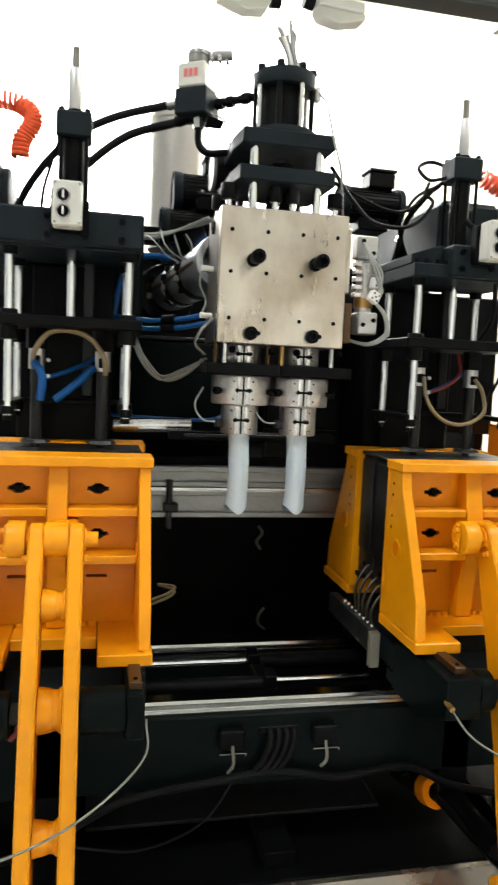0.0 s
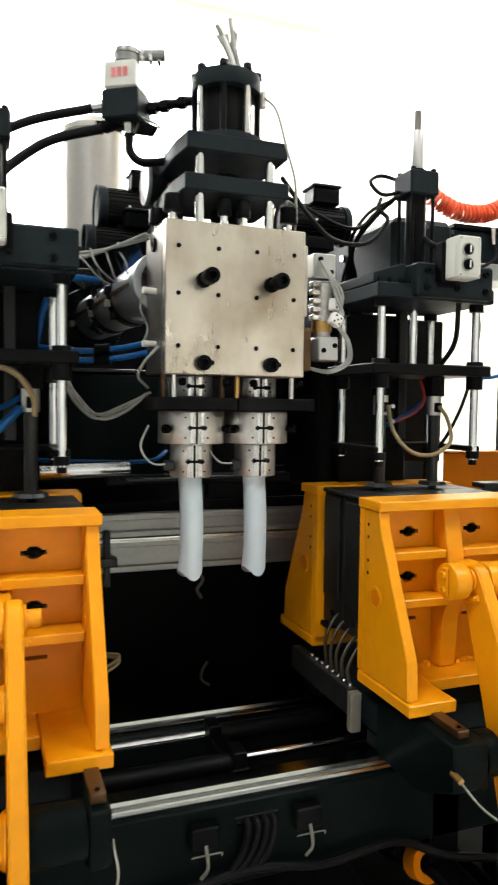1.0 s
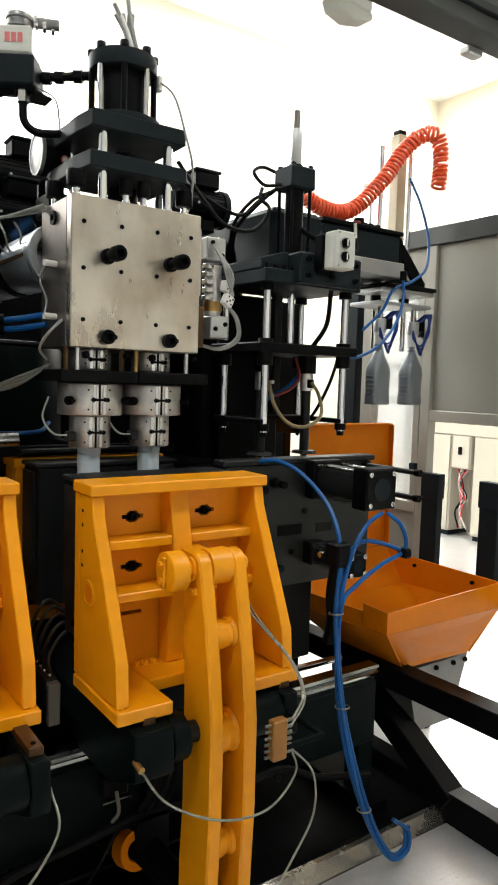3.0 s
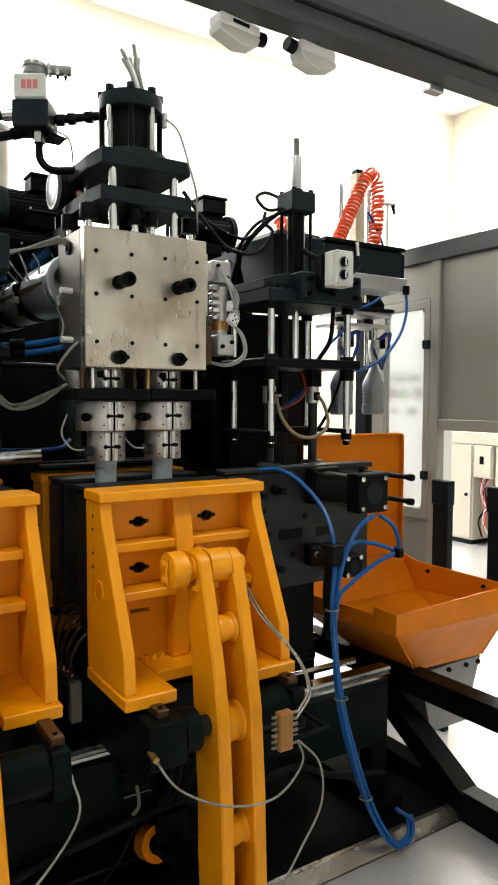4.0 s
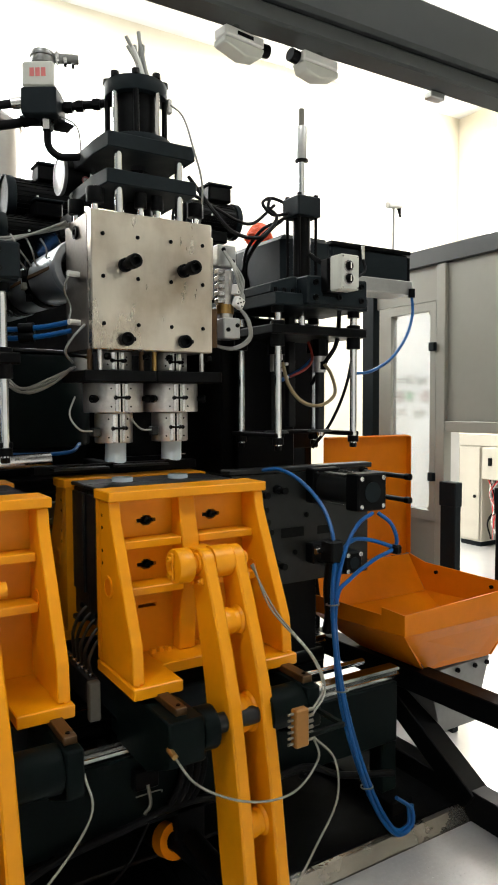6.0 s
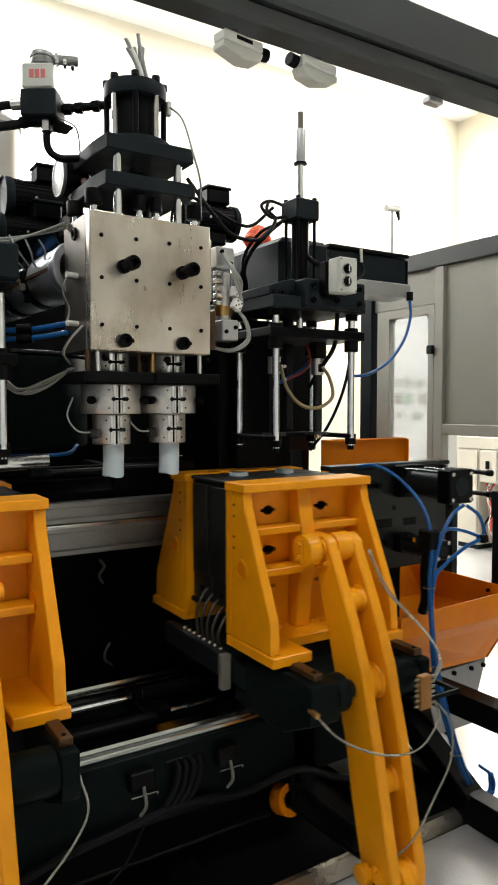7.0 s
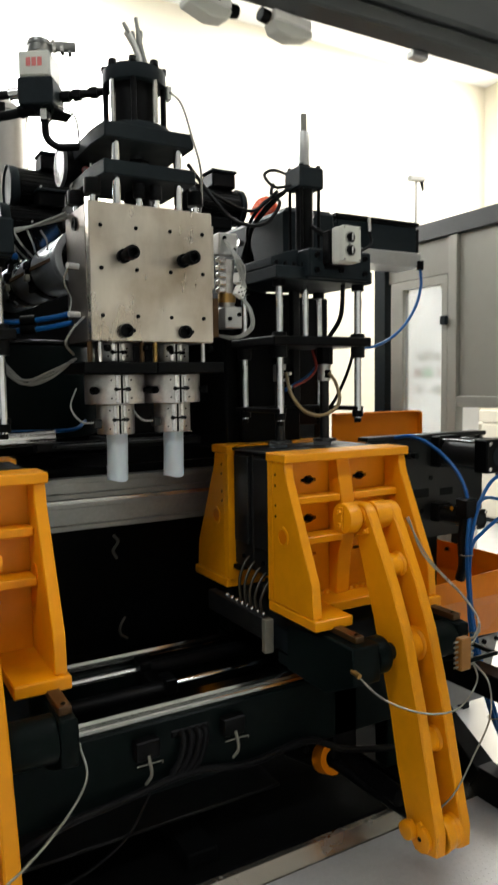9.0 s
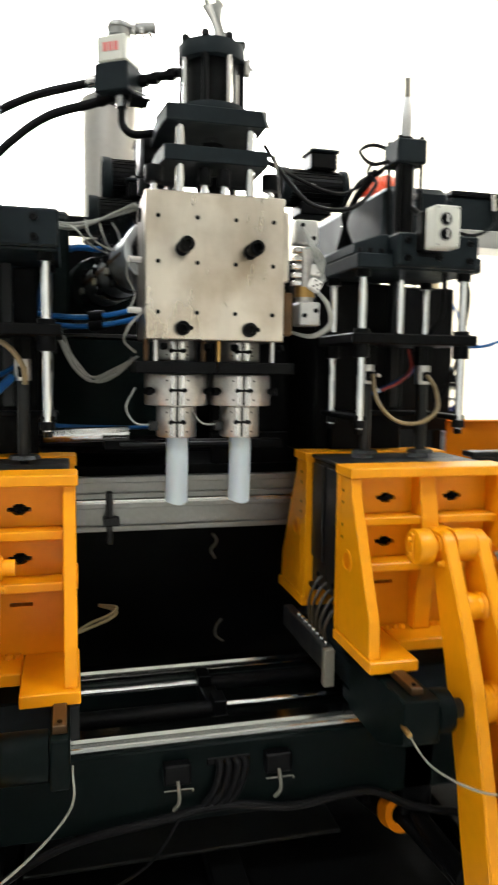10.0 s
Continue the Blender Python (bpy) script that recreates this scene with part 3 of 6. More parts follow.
for i in range(5):
    part("rack_clip", box(B(), 0.235, 0.262, 0.022, 0.05, 1.69 + i * 0.024, 1.706 + i * 0.024, 0.002), STAINLESS, head)
for x, z in ((0.265, 1.868), (0.30, 1.832), (0.27, 1.605), (0.305, 1.62)):
    part("rack_screw", screw(B(), (x, 0.04 if z > 1.8 else 0.02, z), (0, -1, 0), 0.007, 0.006, 10), BLACK, head)


def dice(at, turn):
    """A white ceramic terminal with five holes."""
    m = Matrix.Translation(at) @ Euler([radians(a) for a in turn]).to_matrix().to_4x4()
    ob = part("ceramic_terminal", box(B(), -0.017, 0.017, -0.012, 0.012, -0.017, 0.017, 0.003, m), CERAMIC, head, "white ceramic terminal")
    for dx, dz in ((0, 0), (-0.009, 0.009), (0.009, 0.009), (-0.009, -0.009), (0.009, -0.009)):
        part("terminal_hole", cyl(B(), m @ Vector((dx, -0.0115, dz)), m @ Vector((dx, -0.0135, dz)), 0.003, seg=8), BLACK, ob)


dice((0.286, -0.02, 1.688), (0, 28, 10))
dice((0.305, 0.02, 1.735), (0, 10, 30))
for i in range(6):
    o = i * 0.006
    part("terminal_lead", tube(B(), [(0.262 + o, 0.03, 1.86 - o), (0.275 + o, -0.01, 1.80), (0.30 + o * 1.5, 0.0, 1.75 + o), (0.325 - o, 0.01, 1.71), (0.29, -0.01, 1.69)] if i < 3 else [(0.287, -0.012, 1.68), (0.318 + o * 0.6, -0.005, 1.635), (0.335 + o * 0.5, 0.01, 1.59 - o * 0.5), (0.30, 0.04, 1.555 - o * 0.4), (0.24, 0.09, 1.56)], 0.0045, 7), SLEEVE, head)

# ---- extruder with its drives, riding with the head ----
ext = thing("extruder_barrel", "steel-banded extruder barrel wrapped in foil behind the die head", "extruder")
A0, A1 = Vector((-0.15, 0.245, 1.80)), Vector((-0.28, 0.80, 1.745))
AD = (A1 - A0).normalized()
part("barrel", cyl(B(), A0, A1, 0.07, seg=36), GREYMETAL, ext)
part("barrel_flange", cyl(B(), A0, A0 + AD * 0.03, 0.094, 0.094, seg=44, bevel=0.006), SHEET, ext)
for k, (u0, u1, rr, mt) in enumerate(((0.032, 0.19, 0.091, SHEET), (0.235, 0.36, 0.084, SHEET), (0.40, 0.54, 0.082, SHEET))):
    bnd = part("barrel_band", cyl(B(), A0 + AD * u0, A0 + AD * u1, rr, rr - 0.006, seg=44, bevel=0.003), mt, ext, "polished heater band")
    strap = part("band_strap", cyl(B(), A0 + AD * (u1 + 0.006), A0 + AD * (u1 + 0.036), rr - 0.004, seg=36), BLACK, bnd)
    side = AD.cross(Vector((0, 0, 1))).normalized() * -1
    part("band_seam", box(B(), -0.002, 0.004, 0.004, u1 - u0 - 0.006, -0.006, 0.006, 0.001, Matrix.Translation(A0 + AD * u0 + side * (rr - 0.002)) @ AD.to_track_quat("Y", "Z").to_matrix().to_4x4()), BROWN, bnd)
    for a in (-0.7, -0.25, 0.2, 0.65):
        p = A0 + AD * (u1 + 0.02) + side * (rr * math.cos(a)) + Vector((0, 0, rr * math.sin(a)))
        part("strap_block", box(B(), -0.009, 0.009, -0.014, 0.014, -0.012, 0.012, 0.003, Matrix.Translation(p)), DULL if a == -0.25 else BLACK, bnd)
for u0, u1 in ((0.05, 0.2), (0.215, 0.36), (0.375, 0.52)):
    m = Matrix.Translation(A0 + AD * u0 + Vector((-0.03, 0, 0.075))) @ AD.to_track_quat("Y", "Z").to_matrix().to_4x4() @ Matrix.Rotation(radians(-25), 4, "Y")
    part("cover_sheet", box(B(), -0.0015, 0.0015, 0, u1 - u0, 0, 0.07, 0, m), STAINLESS, ext, "polished cover sheet")
part("gear_neck", cyl(B(), A1, A1 + AD * 0.2, 0.12, seg=32, bevel=0.006), BODY, ext)
part("gear_drum", cyl(B(), (-0.28, 0.90, 1.2), (-0.28, 0.90, 1.545), 0.36, seg=48, bevel=0.012), BODY, ext, "dark painted round gear housing")
part("gear_drum_rim", cyl(B(), (-0.28, 0.90, 1.547), (-0.28, 0.90, 1.56), 0.365, seg=48, bevel=0.004), GREYMETAL, ext)
part("drive_case", box(B(), -0.56, -0.40, 0.42, 0.75, 1.58, 1.93, 0.012), BODY, ext)
part("drive_case", box(B(), -0.62, -0.4, 0.70, 1.1, 1.6, 2.0, 0.012), DARK, ext)
part("cross_tube", box(B(), -0.9, 0.35, 0.72, 0.8, 1.93, 1.99, 0.004), BLACK, ext)
for i, dz in enumerate((0.0, 0.028)):
    part("water_hose", tube(B(), [(-0.205, 0.18, 1.62 - dz), (-0.28, 0.24, 1.605 - dz), (-0.38, 0.3, 1.598 - dz), (-0.52, 0.36, 1.61 - dz)], 0.0085), BLUE, ext, "blue water hose")
    part("hose_fitting", cyl(B(), (-0.30, 0.255, 1.603 - dz), (-0.34, 0.28, 1.60 - dz), 0.017, seg=12), BLACK, ext)
part("water_hose", tube(B(), [(-0.5, 0.4, 1.62), (-0.47, 0.42, 1.75), (-0.4, 0.46, 1.83), (-0.3, 0.5, 1.84)], 0.011), BLUE, ext, "blue water hose")
lead_rng = random.Random(7)


def lead(points, r):
    """One strand of a loose bundle."""
    q = [Vector(p) + Vector([lead_rng.uniform(-0.009, 0.009) for _ in range(3)]) for p in points]
    part("heater_lead", tube(B(), q, r, 7), SLEEVE, ext)


for i in range(6):
    lead([(-0.205, 0.2, 1.925), (-0.29, 0.26, 1.898), (-0.38, 0.32, 1.878), (-0.49, 0.36, 1.893)], 0.0042)
    lead([(-0.215, 0.14, 1.478), (-0.27, 0.22, 1.43), (-0.335, 0.28, 1.405), (-0.385, 0.32, 1.45), (-0.43, 0.36, 1.54)], 0.0036)
for i in range(4):
    lead([(-0.27 - 0.045 * i, 0.26 + 0.02 * i, 1.89), (-0.26 - 0.04 * i, 0.26, 1.85), (-0.235 - 0.03 * i, 0.32, 1.82), (-0.19, 0.45 + 0.08 * i, 1.83)], 0.003)


def motor(x0, x1, y, z, r, label):
    """A finned electric motor lying along x, with a terminal box."""
    m = thing("electric_motor", label, "electric motor", group="drive motors")
    b = cyl(B(), (x0, y, z), (x1, y, z), r * 0.93, seg=32)
    part("housing", b, BLACK, m)
    fin = mesh_of(box(B(), x0 + 0.03, x1 - 0.03, -0.002, 0.002, r * 0.9, r * 0.965, 0), BLACK)
    for i in range(28):
        o = new("cooling_fin", fin)
        o.parent, o.matrix_basis = m, Matrix.Translation((0, y, z)) @ Matrix.Rotation(2 * math.pi * i / 28, 4, "X")
    part("fan_cover", cyl(B(), (x0, y, z), (x0 + 0.028, y, z), r * 1.03, seg=32, bevel=0.006), DARK, m)
    part("end_ring", ring(B(), (x0 - 0.002, y, z), (1, 0, 0), r * 1.04, r * 0.98, 0.008), DARK, m)
    part("flange", cyl(B(), (x1 - 0.02, y, z), (x1, y, z), r * 1.05, seg=32), DARK, m)
    xc = x0 + (x1 - x0) * 0.62
    tb = part("terminal_box", box(B(), xc - 0.05, xc + 0.05, y - 0.05, y + 0.04, z + r * 0.9, z + r * 0.9 + 0.055, 0.006), BLACK, m)
    part("box_lid", box(B(), xc - 0.054, xc + 0.054, y - 0.054, y + 0.044, z + r * 0.9 + 0.056, z + r * 0.9 + 0.066, 0.003), DARK, tb)
    part("screw_dot", cyl(B(), (x0 + 0.1, y - r * 1.02, z), (x0 + 0.1, y - r * 0.9, z), 0.004, seg=8), CERAMIC, m)
    part("mount", box(B(), x0 + 0.06, x1 - 0.06, y - r * 0.8, y + r * 0.8, z - r - 0.03, z - r * 0.8, 0.004), BLACK, m)
    return m


mot = [motor(-0.277, -0.017, 0.70, 2.118, 0.078, "black finned electric motor above the extruder barrel"),
       motor(-0.328, -0.04, 0.62, 1.975, 0.066, "black electric motor under a larger one"),
       motor(0.31, 0.545, 0.44, 2.075, 0.066, "black finned electric motor beside the blow station")]
gau = thing("cooling_blower", "small round cooling blower with a pale metal face", "blower")
BX, BY, BZ = -0.187, 0.33, 2.111
part("face", cyl(B(), (BX, BY, BZ), (BX + 0.008, BY, BZ), 0.060, seg=36, bevel=0.002), DISC, gau)
part("face_rim", ring(B(), (BX + 0.004, BY, BZ), (1, 0, 0), 0.063, 0.058, 0.012, 36), DISC, gau)
part("drum", cyl(B(), (BX + 0.010, BY, BZ), (BX + 0.125, BY, BZ), 0.060, seg=36, bevel=0.004), BLACK, gau)
part("sticker", cyl(B(), (BX + 0.068, BY - 0.0575, BZ - 0.018), (BX + 0.068, BY - 0.061, BZ - 0.019), 0.0115, seg=20), PINK, gau, "small round warning sticker")
part("sticker_face", cyl(B(), (BX + 0.068, BY - 0.0605, BZ - 0.019), (BX + 0.068, BY - 0.0617, BZ - 0.0192), 0.008, seg=20), CERAMIC, gau)
part("stem", cyl(B(), (BX + 0.05, BY, 1.93), (BX + 0.05, BY, BZ - 0.058), 0.012, seg=10), BLACK, gau)
part("duct", box(B(), BX + 0.03, BX + 0.115, BY - 0.03, BY + 0.1, 1.935, 2.0, 0.004), BLACK, gau)
part("blower_lead", tube(B(), [(BX + 0.05, BY - 0.04, BZ - 0.045), (BX + 0.02, BY - 0.05, BZ - 0.075), (BX + 0.045, BY - 0.05, BZ - 0.10), (BX + 0.06, BY - 0.03, BZ - 0.09)], 0.0035, 6), SLEEVE, gau)

hop = thing("material_hopper", "polished stainless material hopper with a clamped lid", "hopper")
part("drum", cyl(B(), (-0.215, 1.2, 1.98), (-0.215, 1.2, 2.55), 0.128, seg=48), HOPPER, hop)
part("lid_ring", ring(B(), (-0.215, 1.2, 2.55), (0, 0, 1), 0.135, 0.10, 0.02, 40), HOPPER, hop)
part("lid", cyl(B(), (-0.215, 1.2, 2.556), (-0.215, 1.2, 2.60), 0.12, 0.08, seg=40), HOPPER, hop)
part("clamp", box(B(), -0.23, -0.2, 1.06, 1.08, 2.51, 2.56, 0.003), BLACK, hop)
part("cone", cyl(B(), (-0.215, 1.2, 1.93), (-0.215, 1.2, 1.98), 0.06, 0.128, seg=48), HOPPER, hop)

# ---- hydraulic valve and its hoses ----
val = thing("hydraulic_valve", "two-tone hydraulic valve block, white over dark grey", "valve block")
VT = Matrix.Translation((-0.24, 0.30, 0)) @ Matrix.Rotation(radians(-33), 4, "Z")
part("valve_body", box(B(), -0.056, 0.056, -0.056, 0.056, 2.288, 2.370, 0.004, VT), DARK, val)
part("solenoid_box", box(B(), -0.052, 0.048, -0.052, 0.052, 2.372, 2.450, 0.006, VT), SWITCH, val, "light grey solenoid box")
for x0, x1 in ((-0.026, -0.012), (-0.008, 0.006), (0.010, 0.024)):
    part("marking", box(B(), x0, x1, -0.0535, -0.0525, 2.402, 2.428, 0, VT), PINK, val, "faded red marking")
part("mount_wedge", prism(B(), [(-0.21, 2.290), (-0.15, 2.276), (-0.21, 2.276)], "y", 0.26, 0.34, 0.001), BLACK, val)
part("coil_can", cyl(B(), (-0.24, 0.3, 2.45), (-0.24, 0.3, 2.50), 0.036, seg=20, bevel=0.004), OLDALU, val)
for z, r in ((2.462, 0.039), (2.485, 0.039)):
    part("coil_rib", ring(B(), (-0.24, 0.3, z), (0, 0, 1), r, 0.034, 0.006, 20), OLDALU, val)
part("plug", cyl(B(), (-0.215, 0.3, 2.488), (-0.13, 0.28, 2.494), 0.016, seg=12), OLDALU, val)
for i in range(3):
    part("plug_rib", cyl(B(), (-0.2 + i * 0.025, 0.297, 2.489), (-0.19 + i * 0.025, 0.294, 2.490), 0.022, seg=12), STAINLESS, val)
part("pipe", cyl(B(), (-0.20, 0.30, 2.334), (-0.05, 0.20, 2.348), 0.013, seg=14), BLACK, val)
for a in (0.15, 0.45, 0.9):
    p = Vector((-0.18, 0.29, 2.335)).lerp(Vector((-0.08, 0.22, 2.345)), a)
    part("pipe_nut", cyl(B(), p - Vector((0.01, -0.007, 0)), p + Vector((0.01, -0.007, 0)), 0.02, seg=6), BLACK, val)
part("pipe", tube(B(), [(-0.235, 0.28, 2.29), (-0.235, 0.28, 2.25), (-0.232, 0.278, 2.20), (-0.205, 0.26, 2.170), (-0.16, 0.23, 2.166), (-0.09, 0.17, 2.166)], 0.012, 12), BLACK, val)
part("pipe_nut", cyl(B(), (-0.235, 0.28, 2.25), (-0.235, 0.28, 2.285), 0.02, seg=6), STAINLESS, val)
part("valve_wire", tube(B(), [(-0.2, 0.27, 2.30), (-0.15, 0.25, 2.27), (-0.13, 0.27, 2.2), (-0.12, 0.3, 2.1)], 0.003, 6), SLEEVE, val)
hos = []
for pts_, rr in (([(-0.29, 0.3, 2.335), (-0.35, 0.33, 2.325), (-0.52, 0.36, 2.275), (-0.66, 0.38, 2.19), (-0.78, 0.42, 2.05), (-0.85, 0.5, 1.9), (-0.88, 0.6, 1.7)], 0.0135),
                 ([(-0.26, 0.31, 2.295), (-0.31, 0.35, 2.282), (-0.48, 0.37, 2.218), (-0.65, 0.39, 2.06), (-0.73, 0.45, 1.9), (-0.76, 0.6, 1.7)], 0.0145)):
    h = thing("hydraulic_hose", "thick black hydraulic hose from the valve block", "hose", group="hydraulic hoses")
    part("hose", tube(B(), pts_, rr, 14, 10), RUBBER, h)
    d = (Vector(pts_[1]) - Vector(pts_[0])).normalized()
    part("ferrule", cyl(B(), Vector(pts_[0]), Vector(pts_[0]) + d * 0.05, rr * 1.35, seg=14), STAINLESS if rr < 0.014 else BLACK, h)
    hos.append(h)
foil = solid("foil_pipe", cyl(B(), (-0.49, 0.42, 1.232), (-0.215, 0.42, 1.239), 0.026, seg=24), FOIL, "pipe wrapped in crinkled aluminium foil", "pipe")
blueline = solid("air_line", tube(B(), [(-0.62, 0.5, 1.275), (-0.4, 0.45, 1.262), (-0.15, 0.46, 1.258), (-0.05, 0.6, 1.28)], 0.007), BLUE, "blue air line along the machine stand", "hose")
cut = thing("cutter_bar", "thin steel cutting bars behind the nozzles", "cutter")
for a, z in ((-0.16, 1.212), (0.06, 1.215)):
    part("blade", box(B(), a - 0.09, a + 0.1, 0.26, 0.31, z, z + 0.008, 0.001), GREYMETAL, cut)
part("carrier", box(B(), -0.3, 0.3, 0.32, 0.37, 1.195, 1.225, 0.003), BLACK, cut)
part("arm", box(B(), -0.02, 0.02, 0.371, 0.66, 1.2, 1.22, 0.003), BLACK, cut)
sc = thing("signal_cable", "black cable looping from the head to the blow station", "cable")
part("cable", tube(B(), [(0.15, 0.06, 2.09), (0.206, 0.0, 1.979), (0.287, 0.0, 1.916), (0.424, 0.05, 1.93), (0.519, 0.1, 2.017), (0.51, 0.14, 2.06), (0.53, 0.16, 2.1)], 0.0065, 8), RUBBER, sc)
part("cable", tube(B(), [(0.16, 0.1, 2.06), (0.26, 0.08, 2.01), (0.36, 0.1, 1.985), (0.45, 0.14, 2.0), (0.53, 0.13, 2.07)], 0.006, 8), RUBBER, sc)

# ---- parisons: the lower lengths end up in the mould, the upper ones stay on the nozzle ----
LOW_LEN = 0.325


def limp_tube(length, wave, torn):
    """A soft tube, slightly wavy, with a ragged lower rim."""
    b, seg, rows = B(), 28, 14
    grid = []
    for j in range(rows + 1):
        z = length * j / rows
        off = wave * math.sin(z * 14)
        ln = []
        for i in range(seg):
            a = 2 * math.pi * i / seg
            r = 0.033 * (1 + 0.03 * math.sin(3 * a + z * 9) + (0.10 * torn * (1 - j / 2) if j < 2 else 0) * math.cos(2 * a))
            zz = z + (torn * 0.014 * math.sin(2 * a + 1.2) if j == 0 else 0)
            ln.append(b.verts.new((r * math.cos(a) + off, r * math.sin(a), zz)))
        grid.append(ln)
    for p, q in zip(grid, grid[1:]):
        for i in range(seg):
            b.faces.new((p[i], p[(i + 1) % seg], q[(i + 1) % seg], q[i]))
    g = bmesh.ops.solidify(b, geom=b.faces[:], thickness=0.004)
    return b


low_par, top_par = [], []
for x in XN:
    p = thing("parison", "soft grey molten plastic tube hanging from the nozzle", "plastic tube", (x, 0.11, 0.99), "parisons")
    part("tube_wall", limp_tube(LOW_LEN, 0.004, 1.0), PARISON, p)
    low_par.append(p)
    p = thing("parison", "short grey molten plastic tube under the nozzle", "plastic tube", (x, 0.11, 1.32), "parisons")
    part("tube_wall", limp_tube(0.30, 0.0015, 0.3), PARISON, p)
    top_par.append(p)


# ---- clamping carriages ----
def platen(label):
    """A ribbed platen with one mould half behind it; it looks to -y; origin at the parting line, z from the bed."""
    p = thing("mould_platen", label, "mould platen", group="mould platens")
    holes = []
    for hx in (-0.108, 0.108):
        for z in (1.09, 0.96):
            holes += [(hx - 0.030, hx + 0.030, z - 0.006, z + 0.006), (hx - 0.011, hx + 0.011, z - 0.015, z + 0.015), (hx - 0.017, hx + 0.017, z - 0.011, z + 0.011)]
        holes += [(hx - 0.028, hx + 0.03, 0.832, 0.842)]
    part("face_plate", holed(B(), -0.25, 0.25, 0.70, 1.18, -0.18, -0.151, holes), YELLOW, p, smooth=None)
    for hx in (-0.108, 0.108):
        for z in (1.09, 0.96):
            part("clamp_bolt", screw(box(B(), hx - 0.024, hx + 0.024, -0.176, -0.166, z - 0.0055, z + 0.0055, 0), (hx, -0.176, z), (0, -1, 0), 0.0105, 0.012, 10), BLACK, p)
    for s in (-1, 1):
        side = [(-0.181, 1.161), (-0.255, 1.161), (-0.265, 1.11), (-0.405, 0.80), (-0.413, 0.70), (-0.181, 0.70)]
        rib = part("side_rib", prism(B(), side, "x", *sorted((s * 0.25, s * 0.218)), bevel=0.003), YELLOW, p)
        part("eye_rim", ring(B(), (s * 0.251, -0.245, 0.925), (1, 0, 0), 0.032, 0.024, 0.006, 24), YELLOW, rib)
        part("eye_hole", cyl(B(), (s * 0.2525, -0.245, 0.925), (s * 0.215, -0.245, 0.925), 0.0235, seg=24), ORANGE, rib)
        for z in (1.12, 1.085, 1.02, 0.985):
            part("tapped_hole", cyl(B(), (s * 0.2508, -0.20, z), (s * 0.249, -0.20, z), 0.005, seg=10), BLACK, rib)
        x0, x1 = sorted((s * 0.256, s * 0.115))
        foot = prism(B(), [(x0, -0.43), (x1, -0.43), (x1, -0.30), (x1 if s < 0 else x0, -0.16), (x0 if s < 0 else x1, -0.16)] if s < 0 else [(x0, -0.43), (x1, -0.43), (x1, -0.16), (x0, -0.16)], "z", 0.667, 0.699, 0.003)
        part("foot_plate", foot, YELLOW, p)
        part("foot_bolt", screw(B(), (s * 0.238, -0.41, 0.699), (0, 0, 1), 0.007, 0.006, 10), YELLOW, p)
        part("stop_screw", screw(cyl(B(), (s * 0.15, -0.33, 0.64), (s * 0.15, -0.33, 0.667), 0.006, seg=10), (s * 0.15, -0.33, 0.64), (0, 0, -1), 0.009, 0.008, 8), STAINLESS, p)
    part("bottom_plate", box(B(), -0.113, 0.113, -0.30, -0.16, 0.667, 0.699, 0.003), YELLOW, p)
    part("centre_rib", prism(B(), [(-0.181, 1.161), (-0.225, 1.161), (-0.255, 1.04), (-0.27, 0.93), (-0.24, 0.85), (-0.225, 0.70), (-0.181, 0.70)], "x", -0.027, 0.027, bevel=0.003), YELLOW, p)
    part("top_plate", box(B(), -0.256, 0.256, -0.268, -0.149, 1.162, 1.190, 0.003), YELLOW, p)
    for z, dpt in ((1.022, 0.07), (0.892, 0.085)):
        for s in (-1, 1):
            part("cross_rib", box(B(), *sorted((s * 0.028, s * 0.217)), -0.181 - dpt, -0.181, z, z + 0.024, 0.003), YELLOW, p)
    part("pivot_pin", cyl(B(), (-0.105, -0.375, 0.99), (0.11, -0.375, 0.99), 0.02, seg=18), YELLOW, p)
    part("pivot_web", box(B(), -0.008, 0.055, -0.322, -0.19, 0.965, 1.015, 0.004), YELLOW, p)
    for s in (-1,):
        lug = part("pivot_lug", cyl(B(), (s * 0.068, -0.372, 0.99), (s * 0.114, -0.372, 0.99), 0.048, seg=32, bevel=0.003), YELLOW, p)
        part("lug_key", box(B(), *sorted((s * 0.115, s * 0.122)), -0.382, -0.362, 0.953, 1.027, 0.002), YELLOW, lug)
        for dz in (-0.02, 0.02):
            part("lug_bolt", screw(B(), (s * 0.122, -0.372, 0.99 + dz), (s, 0, 0), 0.009, 0.008, 6), YELLOW, lug)
    for s in (-1, 1):
        for dx in (0.05, 0.075, 0.10):
            part("bottom_bolt", screw(B(), (s * dx, -0.2, 0.699), (0, 0, 1), 0.011, 0.012, 6), YELLOW, p)
    mould = part("mould_half", box(B(), -0.225, 0.225, -0.148, -0.0125, 0.76, 1.172, 0.004), GREYMETAL, p, "dull steel mould half")
    part("mould_top", box(B(), -0.235, 0.235, -0.146, -0.012, 1.174, 1.186, 0.003), GREYMETAL, mould)
    part("backing", box(B(), -0.235, 0.235, -0.149, -0.10, 0.74, 0.757, 0.003), BLACK, mould)
    for s in (-1, 1):
        for z in (0.8, 1.0, 1.13):
            part("mould_bolt", screw(B(), (s * 0.225, -0.08, z), (s, 0, 0), 0.009, 0.006, 8), BLACK, mould)
        part("side_block", box(B(), *sorted((s * 0.226, s * 0.236)), -0.13, -0.03, 0.85, 1.16, 0.002), GREYMETAL, mould)
    return p


